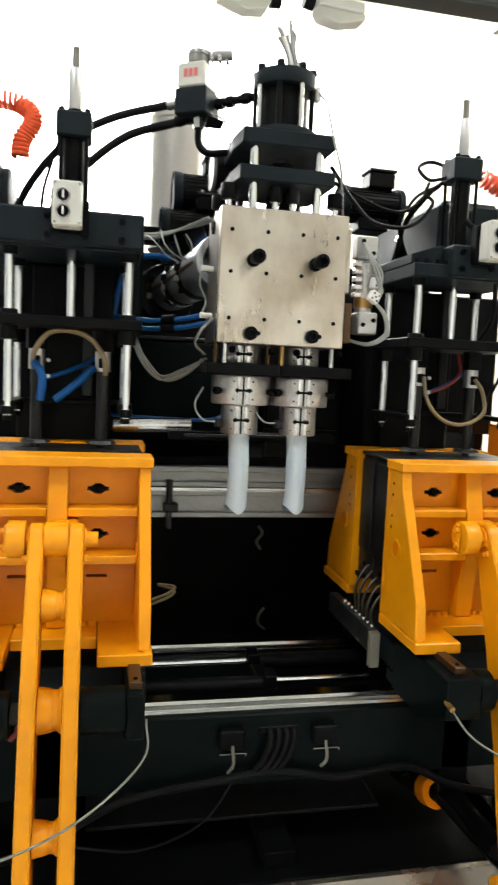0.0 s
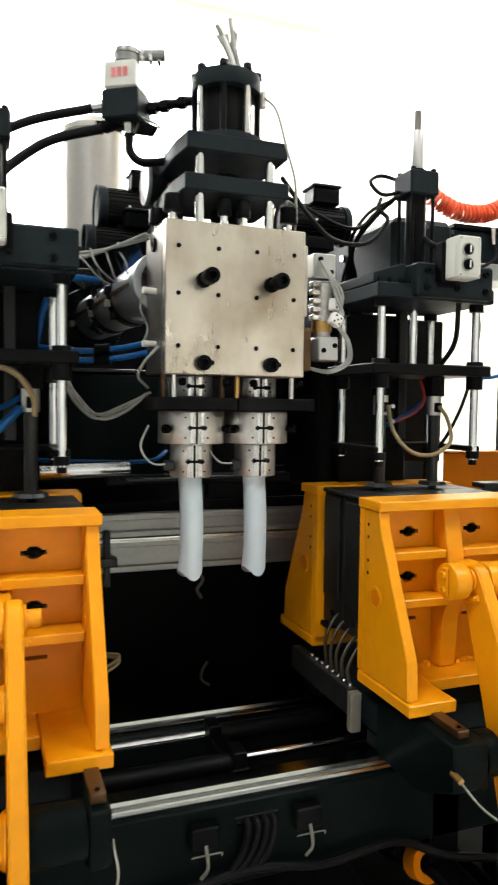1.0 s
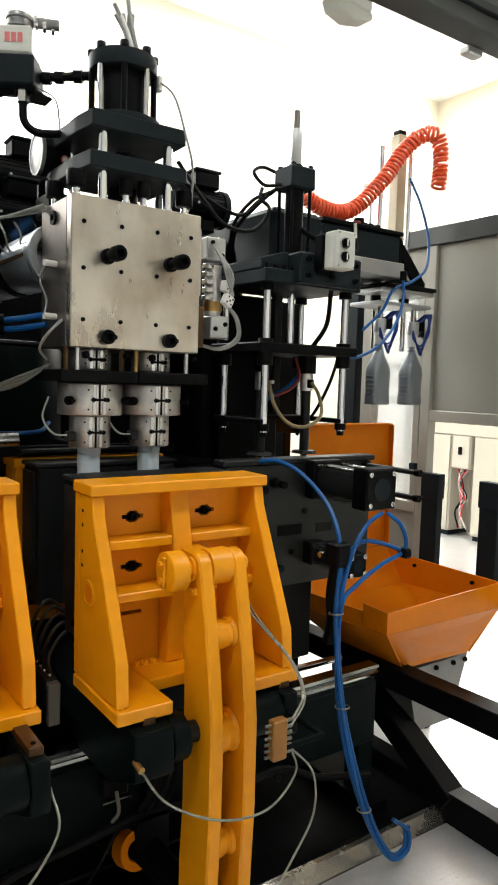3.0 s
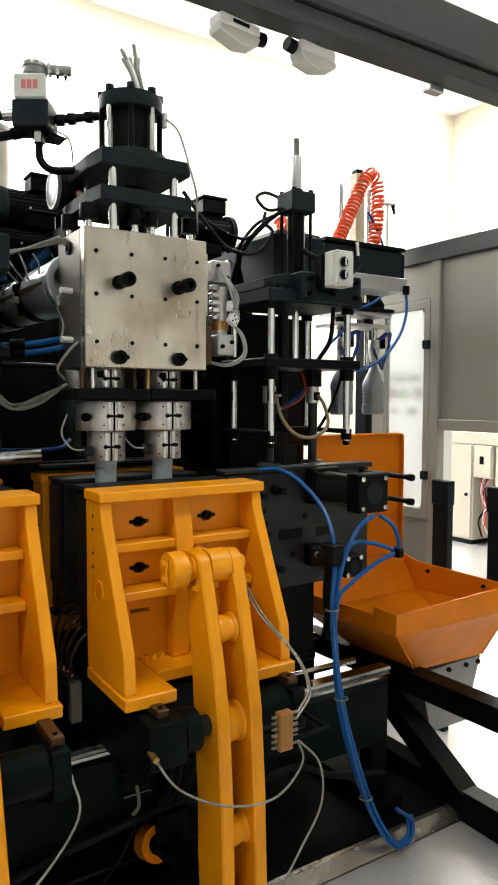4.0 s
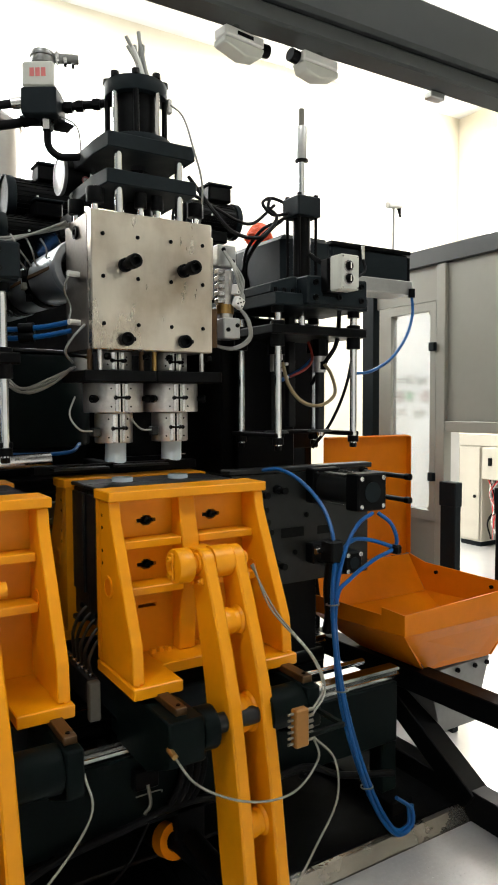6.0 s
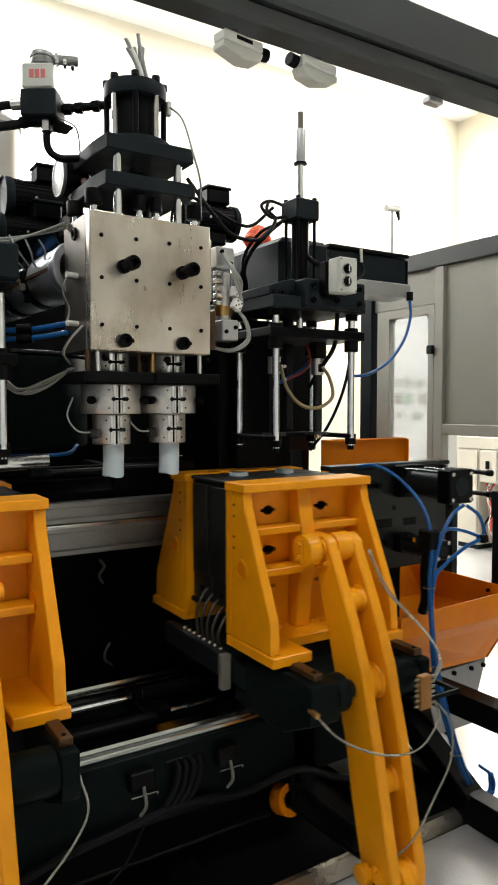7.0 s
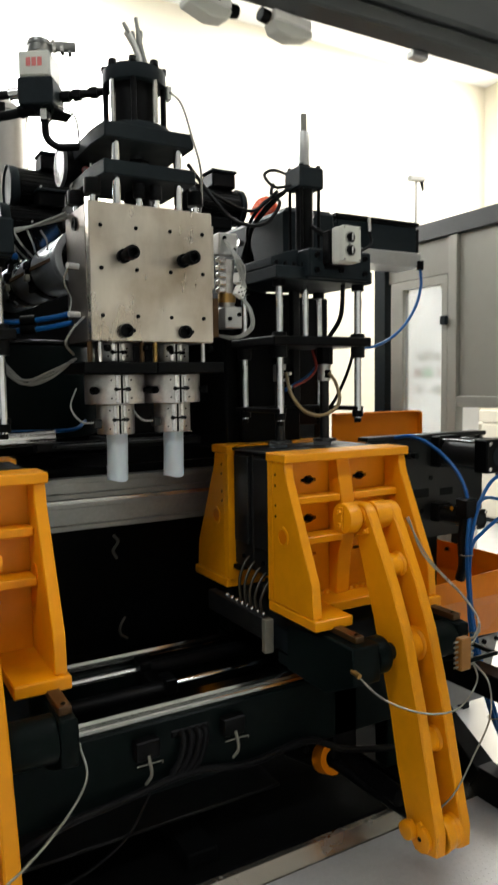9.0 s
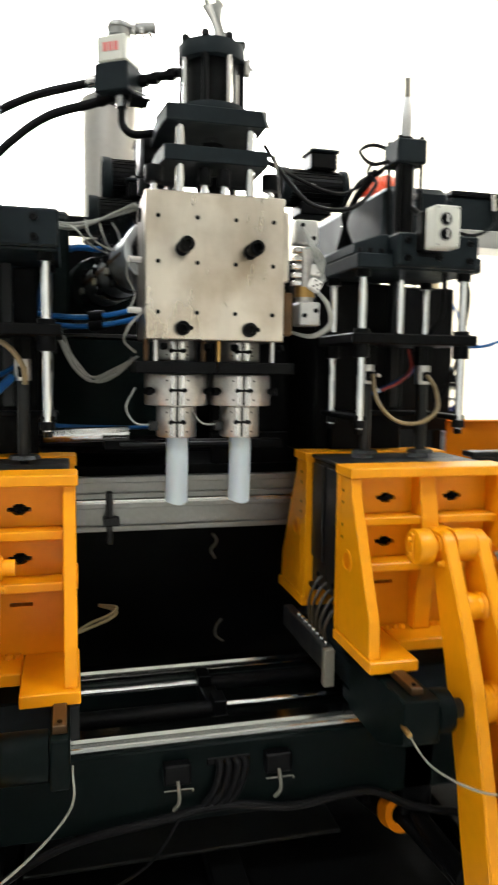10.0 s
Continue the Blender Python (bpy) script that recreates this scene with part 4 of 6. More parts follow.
def lever():
    """A forked lever; origin at its top pivot, hanging along -z."""
    a = thing("clamp_lever", "long yellow enamelled forked clamping lever", "lever", group="clamp levers")
    back = [(0.043, 0.0), (0.036, -0.30), (0.043, -0.60), (0.058, -0.75), (0.064, -0.93), (0.05, -0.995)]
    front = [(-0.045, -1.0), (-0.066, -0.94), (-0.074, -0.80), (-0.090, -0.59), (-0.096, -0.37), (-0.084, -0.24), (-0.062, -0.10), (-0.043, 0.0)]
    arc = [(0.043 * math.cos(math.pi * (1 - k / 6)), 0.043 * math.sin(math.pi * (1 - k / 6))) for k in range(1, 6)]
    for s in (-1, 1):
        ch = part("cheek", prism(B(), back + front + arc, "x", *sorted((s * 0.030, s * 0.067)), bevel=0.005), YELLOW, a)
        part("pivot_boss", cyl(B(), (s * 0.067, 0, 0), (s * 0.074, 0, 0), 0.030, seg=24, bevel=0.002), YELLOW, ch)
        part("pivot_hole", cyl(B(), (s * 0.0742, 0, 0), (s * 0.0748, 0, 0), 0.006, seg=10), BLACK, ch)
        part("pivot_key", box(B(), *sorted((s * 0.067, s * 0.076)), -0.03, 0.03, -0.058, -0.04, 0.002), YELLOW, ch)
        part("foot_boss", cyl(B(), (s * 0.067, 0, -0.95), (s * 0.080, 0, -0.95), 0.04, seg=24, bevel=0.002), YELLOW, ch)
        part("foot_hole", cyl(B(), (s * 0.0802, 0, -0.95), (s * 0.081, 0, -0.95), 0.007, seg=10), BLACK, ch)
        for dy in (-0.02, 0.02):
            part("key_bolt", screw(B(), (s * 0.080, dy, -0.905), (s, 0, 0), 0.010, 0.008, 6), YELLOW, ch)
            part("key_bolt", screw(B(), (s * 0.076, dy, -0.049), (s, 0, 0), 0.007, 0.006, 6), YELLOW, ch)
    part("top_bush", cyl(B(), (-0.029, 0, 0), (0.029, 0, 0), 0.045, seg=28), YELLOW, a)
    for z, r in ((-0.165, 0.034), (-0.41, 0.048), (-0.69, 0.034), (-0.95, 0.045)):
        sp = part("spacer", cyl(B(), (-0.029, -0.022, z), (0.029, -0.022, z), r, seg=28), YELLOW, a)
        part("boss", cyl(B(), (-0.029, -0.022, z), (0.006, -0.022, z), r + 0.008, r + 0.002, seg=32, bevel=0.003), YELLOW, sp)
        part("boss", cyl(B(), (0.018, -0.022, z), (0.029, -0.022, z), r + 0.001, r + 0.008, seg=32, bevel=0.003), YELLOW, sp)
    part("rear_clevis", cyl(B(), (-0.104, 0.03, -0.925), (-0.078, 0.03, -0.925), 0.028, seg=24, bevel=0.004), YELLOW, a)
    return a


def carriage_base(oiled):
    """The slide of a carriage: origin on the pivot shaft's line, z from the bed."""
    c = thing("mould_carriage", "dark painted mould carriage with a pivot shaft on the slide rails", "carriage", group="mould carriages")
    part("pivot_shaft", cyl(B(), (-0.125, 0, 0.60), (-0.08, 0, 0.60), 0.056, seg=32, bevel=0.004), BODY, c)
    part("pivot_shaft", cyl(B(), (0.08, 0, 0.60), (0.19, 0, 0.60), 0.056, seg=32, bevel=0.004), BODY, c)
    part("pivot_core", cyl(B(), (-0.11, 0, 0.60), (0.18, 0, 0.60), 0.026, seg=20), GREYMETAL, c)
    for x0, x1 in ((-0.225, -0.126), (0.191, 0.235)):
        arm = part("bearing_arm", prism(B(), [(-0.055, 0.545), (-0.05, 0.655), (0.07, 0.655), (0.30, 0.63), (0.30, 0.475), (0.09, 0.475)], "x", x0, x1, bevel=0.005), BODY, c)
        part("guide_bar", box(B(), (x0 + x1) / 2 - 0.016, (x0 + x1) / 2 + 0.016, -0.02, 0.30, 0.655, 0.675, 0.002), BROWN, arm, "oily bronze guide bar")
        for y in (0.0, 0.1, 0.2):
            part("bar_screw", screw(B(), ((x0 + x1) / 2, y, 0.675), (0, 0, 1), 0.006, 0.003, 8), BLACK, arm)
    for y in (0.335, 0.77):
        part("rail_shoe", box(B(), -0.21, 0.23, y - 0.045, y + 0.045, 0.469, 0.515, 0.004), BODY, c)
    part("saddle", box(B(), -0.21, 0.23, 0.27, 0.84, 0.516, 0.60, 0.005), DARK, c)
    part("tie_bar", cyl(B(), (0.0, 0.0, 0.12), (0.0, 0.45, 0.12), 0.03, seg=20), BLACK, c)
    part("tie_hub", box(B(), -0.05, 0.05, 0.28, 0.45, 0.06, 0.515, 0.006), BLACK, c)
    man = part("cable_comb", box(B(), -0.292, -0.258, 0.345, 0.74, 0.575, 0.648, 0.003), GREYMETAL, c, "grey cable comb")
    part("comb_arm", box(B(), -0.257, -0.2, 0.5, 0.6, 0.56, 0.59, 0.003), BLACK, man)
    for i in range(8):
        y = 0.365 + i * 0.036
        part("comb_screw", screw(B(), (-0.275, y, 0.648), (0, 0, 1), 0.007, 0.011, 8), STAINLESS, man)
        if i < 5:
            part("comb_hose", tube(B(), [(-0.268, y + 0.018, 0.65), (-0.27, y + 0.02, 0.70 + 0.01 * i), (-0.22, y + 0.03, 0.755 + 0.012 * i), (-0.15, y + 0.03, 0.74)], 0.0052, 8), OILHOSE, man)
    part("hose_end", tube(B(), [(-0.14, 0.34, 0.47), (-0.10, 0.30, 0.455), (-0.09, 0.272, 0.42), (-0.11, 0.268, 0.395)], 0.008), DARKRED, c, "dark red hose end")
    part("comb_post", box(B(), -0.295, -0.262, 0.318, 0.343, 0.535, 0.648, 0.003), DULL, c)
    if not oiled:
        for o in (0.0, 0.014):
            part("loop_hose", tube(B(), [(0.24, 0.72, 0.60), (0.30, 0.74, 0.615 + o), (0.36, 0.74, 0.638 + o), (0.385, 0.75, 0.66 + o), (0.33, 0.78, 0.675)], 0.0055, 8), TAN, c, "tan hose loop")
        part("oil_tube", tube(B(), [(0.24, -0.03, 0.585), (0.23, -0.1, 0.52), (0.10, -0.16, 0.43), (-0.06, -0.19, 0.37), (-0.25, -0.2, 0.34)], 0.003, 7), CLEAR, c, "thin clear oil tube")
        return c
    man = part("oil_manifold", box(B(), 0.045, 0.085, -0.20, -0.175, 0.585, 0.68, 0.003), DISTRIB, c, "brown oil distributor")
    for i in range(6):
        part("nipple", cyl(B(), (0.085, -0.187, 0.595 + i * 0.015), (0.105, -0.187, 0.595 + i * 0.015), 0.0045, seg=8), DULL, man)
        part("nipple", cyl(B(), (0.045, -0.187, 0.595 + i * 0.015), (0.03, -0.187, 0.595 + i * 0.015), 0.0035, seg=8), DULL, man)
    part("manifold_arm", box(box(B(), 0.086, 0.205, -0.192, -0.182, 0.60, 0.612, 0.001), 0.193, 0.205, -0.181, -0.05, 0.60, 0.612, 0.001), BODY, c)
    for pts_ in ([(0.098, 0.08, 0.985), (0.137, 0.05, 0.86), (0.197, -0.05, 0.751), (0.166, -0.15, 0.702), (0.105, -0.187, 0.667)],
                 [(0.098, 0.09, 0.98), (0.15, 0.04, 0.85), (0.205, -0.06, 0.74), (0.172, -0.15, 0.69), (0.105, -0.187, 0.655)],
                 [(-0.221, -0.056, 0.587), (-0.197, -0.15, 0.543), (-0.092, -0.20, 0.497), (0.036, -0.20, 0.481), (0.12, -0.19, 0.537), (0.105, -0.187, 0.60)],
                 [(0.105, -0.187, 0.60), (0.181, -0.18, 0.515), (0.189, -0.18, 0.408), (0.125, -0.18, 0.31), (0.047, -0.17, 0.2), (0.0, -0.1, 0.1)]):
        part("oil_tube", tube(B(), pts_, 0.0029, 7), CLEAR, c, "thin clear oil tube")
    part("tube_fitting", cyl(B(), (-0.221, -0.04, 0.59), (-0.221, -0.075, 0.585), 0.008, seg=10), BRASS, c)
    return c


def roller():
    r = thing("clamp_cylinder", "orange-brown hydraulic clamp cylinder end", "cylinder", group="clamp cylinders")
    part("collar", ring(B(), (0.0, 0.0, 0), (0.10, -0.93, 0.30), 0.052, 0.029, 0.05, 36), ORANGE, r)
    part("barrel", cyl(B(), (-0.005, 0.03, -0.008), (-0.03, 0.19, -0.03), 0.042, seg=28), BLACK, r)
    part("rod", cyl(B(), (0, 0.02, 0), (0.075, -0.32, -0.05), 0.02, seg=20), BLACK, r)
    return r


front_r = platen("yellow enamelled ribbed mould platen over the slide rails")
front_l = copy_thing(front_r, Matrix())
rear_r, rear_l = copy_thing(front_r, Matrix()), copy_thing(front_r, Matrix())
arm_r = lever()
arm_l = copy_thing(arm_r, Matrix())
base_r, base_l = carriage_base(True), carriage_base(False)
rol_r = roller()
rol_l = copy_thing(rol_r, Matrix())

# ---- trimming plate that rides beside the moving carriage (origin as the carriage centre) ----
trim = thing("trimming_unit", "dark steel trimming plate with square air cylinders", "trimming unit")
holes = [(0.30, 0.36, 1.03, 1.07), (0.30, 0.345, 0.88, 0.92)]
part("plate", holed(B(), 0.262, 0.86, 0.79, 1.185, 0.03, 0.055, holes), OILED, trim, smooth=None)
part("top_bar", box(B(), 0.25, 0.88, 0.028, 0.09, 1.187, 1.205, 0.003), OILED, trim)
part("bracket", box(B(), 0.262, 0.64, 0.06, 0.2, 0.52, 0.86, 0.004), BLACK, trim)
for z, s, d, xc in ((1.137, 0.062, 0.26, 0.626), (0.895, 0.036, 0.2, 0.60)):
    cy = part("air_cylinder", cyl(B(), (xc, 0.028, z), (xc, -d + 0.06, z), s * 0.82, seg=28), GREYMETAL, trim)
    part("cylinder_cap", box(B(), xc - s, xc + s, -d, -d + 0.065, z - s, z + s, 0.005), BLACK, cy)
    part("cylinder_cap", box(B(), xc - s, xc + s, -0.02, 0.028, z - s, z + s, 0.005), BLACK, cy)
    part("cap_bore", cyl(B(), (xc, -d - 0.001, z), (xc, -d - 0.003, z), s * 0.55, seg=24), DARK, cy)
    for dx in (-1, 1):
        for dz in (-1, 1):
            part("cap_screw", screw(B(), (xc + dx * s * 0.75, -d, z + dz * s * 0.75), (0, -1, 0), 0.008, 0.003, 8), STAINLESS, cy)
            part("tie_rod", cyl(B(), (xc + dx * s * 0.78, -d + 0.06, z + dz * s * 0.78), (xc + dx * s * 0.78, -0.02, z + dz * s * 0.78), 0.005, seg=8), STAINLESS, cy)
for x, z, n in ((0.36, 1.12, 0.05), (0.36, 0.86, 0.09), (0.44, 1.13, 0.04), (0.43, 0.87, 0.05), (0.83, 1.172, 0.235), (0.83, 1.09, 0.235), (0.36, 1.03, 0.05), (0.70, 0.86, 0.10)):
    st = part("stud", cyl(B(), (x, 0.03, z), (x, 0.03 - n, z), 0.009, seg=12), GREYMETAL, trim)
    part("nut", cyl(B(), (x, 0.029, z), (x, 0.012, z), 0.017, seg=6), BLACK, st)
    part("stud_end", cyl(B(), (x, 0.03 - n, z), (x, 0.01 - n, z), 0.012, seg=12), BLACK, st)
# Black inlays stand in for the shaded depth of uncut slots and holes.
for x0, x1, z0, z1 in ((0.46, 0.56, 0.955, 0.99), (0.62, 0.69, 0.955, 0.985), (0.31, 0.35, 0.95, 0.985)):
    part("slot_shade", box(B(), x0, x1, 0.0285, 0.0295, z0, z1, 0), BLACK, trim)
for x, z in ((0.33, 0.99), (0.42, 0.98), (0.385, 0.92), (0.52, 0.9), (0.57, 1.03), (0.40, 1.06)):
    part("hole_shade", cyl(B(), (x, 0.0302, z), (x, 0.027, z), 0.010, seg=14), BLACK, trim)
part("hose_clip", box(B(), 0.425, 0.475, -0.30, -0.24, 0.93, 1.0, 0.006), BLACK, trim)
part("fitting", cyl(B(), (0.40, -0.25, 0.965), (0.43, -0.25, 0.965), 0.009, seg=8), STAINLESS, trim)
part("hose_guide", tube(B(), [(0.45, -0.27, 0.95), (0.445, -0.26, 0.85), (0.45, -0.26, 0.76), (0.455, -0.24, 0.70)], 0.018, 10), BLACK, trim)
part("t_piece", box(B(), 0.672, 0.70, -0.325, -0.285, 0.935, 0.965, 0.006), BLACK, trim)
hoses_b = thing("blue_hose_bundle", "blue air hoses tied into a hanging bundle", "hose")
main = [(0.39, 0.03, 1.20), (0.415, -0.04, 1.207), (0.446, -0.12, 1.17), (0.463, -0.22, 1.085), (0.454, -0.285, 0.973), (0.438, -0.295, 0.798), (0.459, -0.295, 0.577), (0.506, -0.31, 0.351), (0.60, -0.31, 0.116), (0.70, -0.305, -0.02), (0.775, -0.30, -0.025), (0.79, -0.29, 0.03), (0.73, -0.28, 0.085)]
for k in range(4):
    off = Vector(((k % 2) * 0.016 - 0.008, (k // 2) * 0.014, 0.004 * k))
    pts_ = [Vector(p) + off * (0.7 + 0.3 * math.sin(i * 1.7 + k)) for i, p in enumerate(main)]
    if k == 1:
        pts_ = [(0.60, -0.29, 1.075), (0.53, -0.3, 1.045), (0.475, -0.3, 0.96)] + pts_[5:-2]
    if k == 2:
        pts_ = [(0.64, -0.27, 1.07), (0.675, -0.3, 1.03), (0.688, -0.305, 0.96), (0.60, -0.30, 0.925), (0.50, -0.30, 0.875), (0.445, -0.30, 0.815)] + pts_[6:-1]
    if k == 3:
        pts_ = [(0.685, -0.30, 0.955), (0.60, -0.28, 0.985), (0.52, -0.28, 0.99), (0.46, -0.285, 0.93)] + pts_[5:-1]
    part("hose", tube(B(), pts_, 0.0066, 10), BLUE, hoses_b)
for p in ((0.438, -0.288, 0.80), (0.47, -0.295, 0.52), (0.57, -0.302, 0.18)):
    part("cable_tie", ring(B(), p, (0, 0.1, 1), 0.022, 0.019, 0.004, 16), DULL, hoses_b)


# ---- blow stations ----
def station(cx, label, wired):
    s = thing("blow_station", label, "blow station", (cx, 0, 0), "blow stations")
    part("top_plate", box(B(), -0.2, 0.2, -0.06, 0.27, 1.757, 1.80, 0.004), DARK, s)
    part("front_bracket", box(B(), -0.09 if wired else -0.2, 0.17 if wired else 0.2, -0.09, 0.02, 1.762, 1.858, 0.006), DARK, s)
    part("side_bracket", prism(B(), [(-0.2, 1.80), (-0.2, 1.83), (-0.11, 1.86), (-0.092, 1.86), (-0.092, 1.80)], "y", -0.03, 0.25, 0.003), DARK, s)
    for x, z in ((-0.06, 1.835), (0.14, 1.835), (0.04, 1.79), (-0.06, 1.785), (0.14, 1.785)):
        part("bracket_screw", screw(B(), (x, -0.09, z), (0, -1, 0), 0.010, 0.008, 10), BLACK, s)
    for i in range(6):
        part("plate_screw", screw(B(), (-0.19 + i * 0.035, -0.045, 1.80), (0, 0, 1), 0.008, 0.014, 8), BLACK, s)
    for x in (-0.165, 0.165):
        for y in (-0.02, 0.22):
            rod = part("guide_rod", cyl(B(), (x, y, 1.285), (x, y, 1.76), 0.0125, seg=18), CHROME, s, "chromed guide rod")
            part("rod_collar", cyl(B(), (x, y, 1.29), (x, y, 1.312), 0.02, seg=16), BLACK, rod)
            part("rod_nut", screw(B(), (x, y, 1.29), (0, 0, -1), 0.013, 0.02, 8), BLACK, rod)
            part("rod_collar", cyl(B(), (x, y, 1.735), (x, y, 1.757), 0.022, seg=16), BLACK, rod)
    b = box(B(), -0.19, 0.19, 0.18, 0.25, 1.312, 1.328, 0.003)
    box(b, -0.185, -0.145, -0.03, 0.18, 1.312, 1.328, 0.003)
    box(b, 0.145, 0.185, -0.03, 0.18, 1.312, 1.328, 0.003)
    part("foot_frame", b, BLACK, s)
    cy = part("cylinder", cyl(B(), (0, 0.07, 1.80), (0, 0.07, 2.085), 0.031, seg=28), BLACK, s)
    for dx in (-1, 1):
        for dy in (-1, 1):
            part("tie_rod", cyl(B(), (dx * 0.036, 0.07 + dy * 0.036, 1.80), (dx * 0.036, 0.07 + dy * 0.036, 2.085), 0.006, seg=10), BLACK, cy)
            part("tie_nut", screw(B(), (dx * 0.036, 0.07 + dy * 0.036, 2.155), (0, 0, 1), 0.009, 0.01, 6), BLACK, cy)
    part("cylinder_head", box(B(), -0.05, 0.05, 0.02, 0.12, 2.085, 2.156, 0.005), DARK, s)
    part("stop_sleeve_guide", cyl(B(), (0, 0.07, 2.156), (0, 0.07, 2.162), 0.017, seg=16), BLACK, s)
    part("back_rail", box(B(), -0.13, 0.13, 0.30, 0.34, 1.15, 1.757, 0.004), BLACK, s)
    part("pillar", box(B(), -0.18, -0.02, 0.341, 0.655, 1.16, 1.80, 0.006), BLACK, s)
    part("rack", box(B(), 0.035, 0.065, 0.20, 0.23, 1.34, 1.757, 0.002), GREYMETAL, s)
    part("carrier_beam", box(B(), -0.14, 0.14, 0.18, 0.60, 1.802, 1.83, 0.005), DARK, s)
    h0, h1 = (-0.02, 0.21) if wired else (-0.42, -0.22)
    hs = part("drive_housing", box(B(), h0, h1, 0.16, 1.0, 1.832, 2.055, 0.02), DARK, s, "charcoal painted drive housing")
    part("round_cover", cyl(B(), (h1, 0.26, 1.95), (h1 + 0.025, 0.26, 1.95), 0.085, seg=32, bevel=0.005), DARK, hs)
    part("housing_bolt", screw(B(), (h0, 0.5, 1.98), (-1, 0, 0), 0.013, 0.01, 8), STAINLESS, hs)
    for i in range(5 if wired else 1):
        o, w = i * 0.012, random.uniform(-0.02, 0.02)
        part("station_cable", tube(B(), [(-0.045, 0.1 + o, 2.09 + w * 0.5), (-0.07 - o, 0.16, 2.045 + w), (-0.10 - o * 0.6, 0.25 + w, 1.97 + w), (-0.11 + o, 0.33, 1.88), (-0.10 + o, 0.36, 1.82)], 0.006, 7), RUBBER, s)
    if not wired:
        return s
    part("station_cable", tube(B(), [(-0.05, 0.08, 2.10), (-0.09, 0.12, 2.10), (-0.12, 0.14, 2.14), (-0.07, 0.16, 2.17), (-0.02, 0.13, 2.15)], 0.006, 7), RUBBER, s)
    part("station_cable", tube(B(), [(0.05, -0.06, 1.90), (0.02, 0.0, 1.93), (0.03, 0.1, 1.99), (0.1, 0.16, 2.03)], 0.009, 8), RUBBER, s)
    part("station_cable", tube(B(), [(0.10, -0.02, 1.757), (0.12, 0.02, 1.65), (0.10, 0.06, 1.58), (0.08, 0.12, 1.50)], 0.008, 8), RUBBER, s)
    part("station_cable", tube(B(), [(0.18, 0.0, 1.757), (0.215, 0.03, 1.68), (0.20, 0.06, 1.5), (0.16, 0.1, 1.36), (0.1, 0.14, 1.26)], 0.006, 8), RUBBER, s)
    return s


def pins(cx, arched):
    p = thing("blow_pin_slide", "black sliding plate with two blow pins", "blow pins", (cx, 0, 0), "blow pin slides")
    part("slide_plate", box(B(), -0.205, 0.205, -0.05, 0.25, 1.54, 1.572, 0.004), BLACK, p)
    for x in (-0.165, 0.165):
        for y in (-0.02, 0.22):
            part("bushing", cyl(B(), (x, y, 1.50), (x, y, 1.585), 0.025, seg=20, bevel=0.003), BLACK, p)
    for x in XN:
        pin = part("blow_pin", cyl(B(), (x, 0.09, 1.205), (x, 0.09, 1.42), 0.017, seg=20), GREYMETAL, p, "steel blow pin")
        part("pin_tip", cyl(B(), (x, 0.09, 1.185), (x, 0.09, 1.205), 0.012, 0.017, seg=20), STAINLESS, pin)
        part("pin_holder", cyl(B(), (x, 0.09, 1.42), (x, 0.09, 1.48), 0.023, seg=20), RING, pin)
        part("pin_flange", cyl(B(), (x, 0.09, 1.48), (x, 0.09, 1.54), 0.032, seg=8), BLACK, pin)
        part("pin_port", box(B(), x - 0.012, x + 0.012, 0.06, 0.075, 1.43, 1.46, 0.003), BLACK, pin)
        cuff = part("deflash_cuff", cyl(B(), (x, 0.09, 1.2), (x, 0.09, 1.21), 0.046, 0.04, seg=8), GREYMETAL, pin)
    if arched:
        part("air_hose", tube(B(), [(-0.105, 0.05, 1.42), (-0.10, 0.04, 1.47), (-0.06, 0.03, 1.525), (0.0, 0.03, 1.535), (0.06, 0.03, 1.515), (0.10, 0.04, 1.46), (0.105, 0.05, 1.41)], 0.008, 8), TAN, p, "tan air hose in an arch")
        for q in ([(0.07, 0.08, 1.43), (0.02, 0.05, 1.38), (-0.04, 0.06, 1.33)], [(-0.10, 0.04, 1.44), (-0.075, 0.02, 1.40), (-0.08, 0.03, 1.33)]):
            part("air_hose", tube(B(), q, 0.012, 8), BLUE, p, "blue air hose")
    else:
        part("air_hose", tube(B(), [(-0.09, 0.06, 1.45), (-0.085, 0.03, 1.37), (-0.03, 0.02, 1.31), (0.05, 0.02, 1.30), (0.12, 0.03, 1.34), (0.12, 0.05, 1.41), (0.095, 0.06, 1.45)], 0.0065, 8), TAN, p, "tan air hose")
    part("air_hose", tube(B(), [(-0.08, 0.08, 1.39), (0.0, 0.1, 1.42), (0.06, 0.12, 1.45), (0.12, 0.13, 1.50)], 0.007, 8), BLUE, p, "blue air hose")
    if not arched:
        part("air_hose", tube(B(), [(0.045, 0.09, 1.53), (0.04, 0.06, 1.47), (-0.005, 0.04, 1.43), (-0.06, 0.06, 1.40)], 0.005, 8), DARKRED, p, "dark red air hose")
    for z in (1.447, 1.40):
        part("indicator", cyl(B(), (-0.062, 0.072, z), (-0.062, 0.082, z), 0.006, seg=12), CERAMIC, p, "small white cap")
    part("piston_rod", cyl(B(), (0, 0.07, 1.572), (0, 0.07, 2.17), 0.0125, seg=16), CHROME, p)
    part("stop_sleeve", cyl(B(), (0, 0.07, 2.165), (0, 0.07, 2.285), 0.0195, seg=18, bevel=0.002), ALU, p)
    part("sleeve_ring", cyl(B(), (0, 0.07, 2.163), (0, 0.07, 2.169), 0.024, seg=18), BLACK, p)
    part("rod_tip", cyl(B(), (0, 0.07, 2.285), (0, 0.07, 2.345), 0.011, seg=14), DULL, p)
    return p


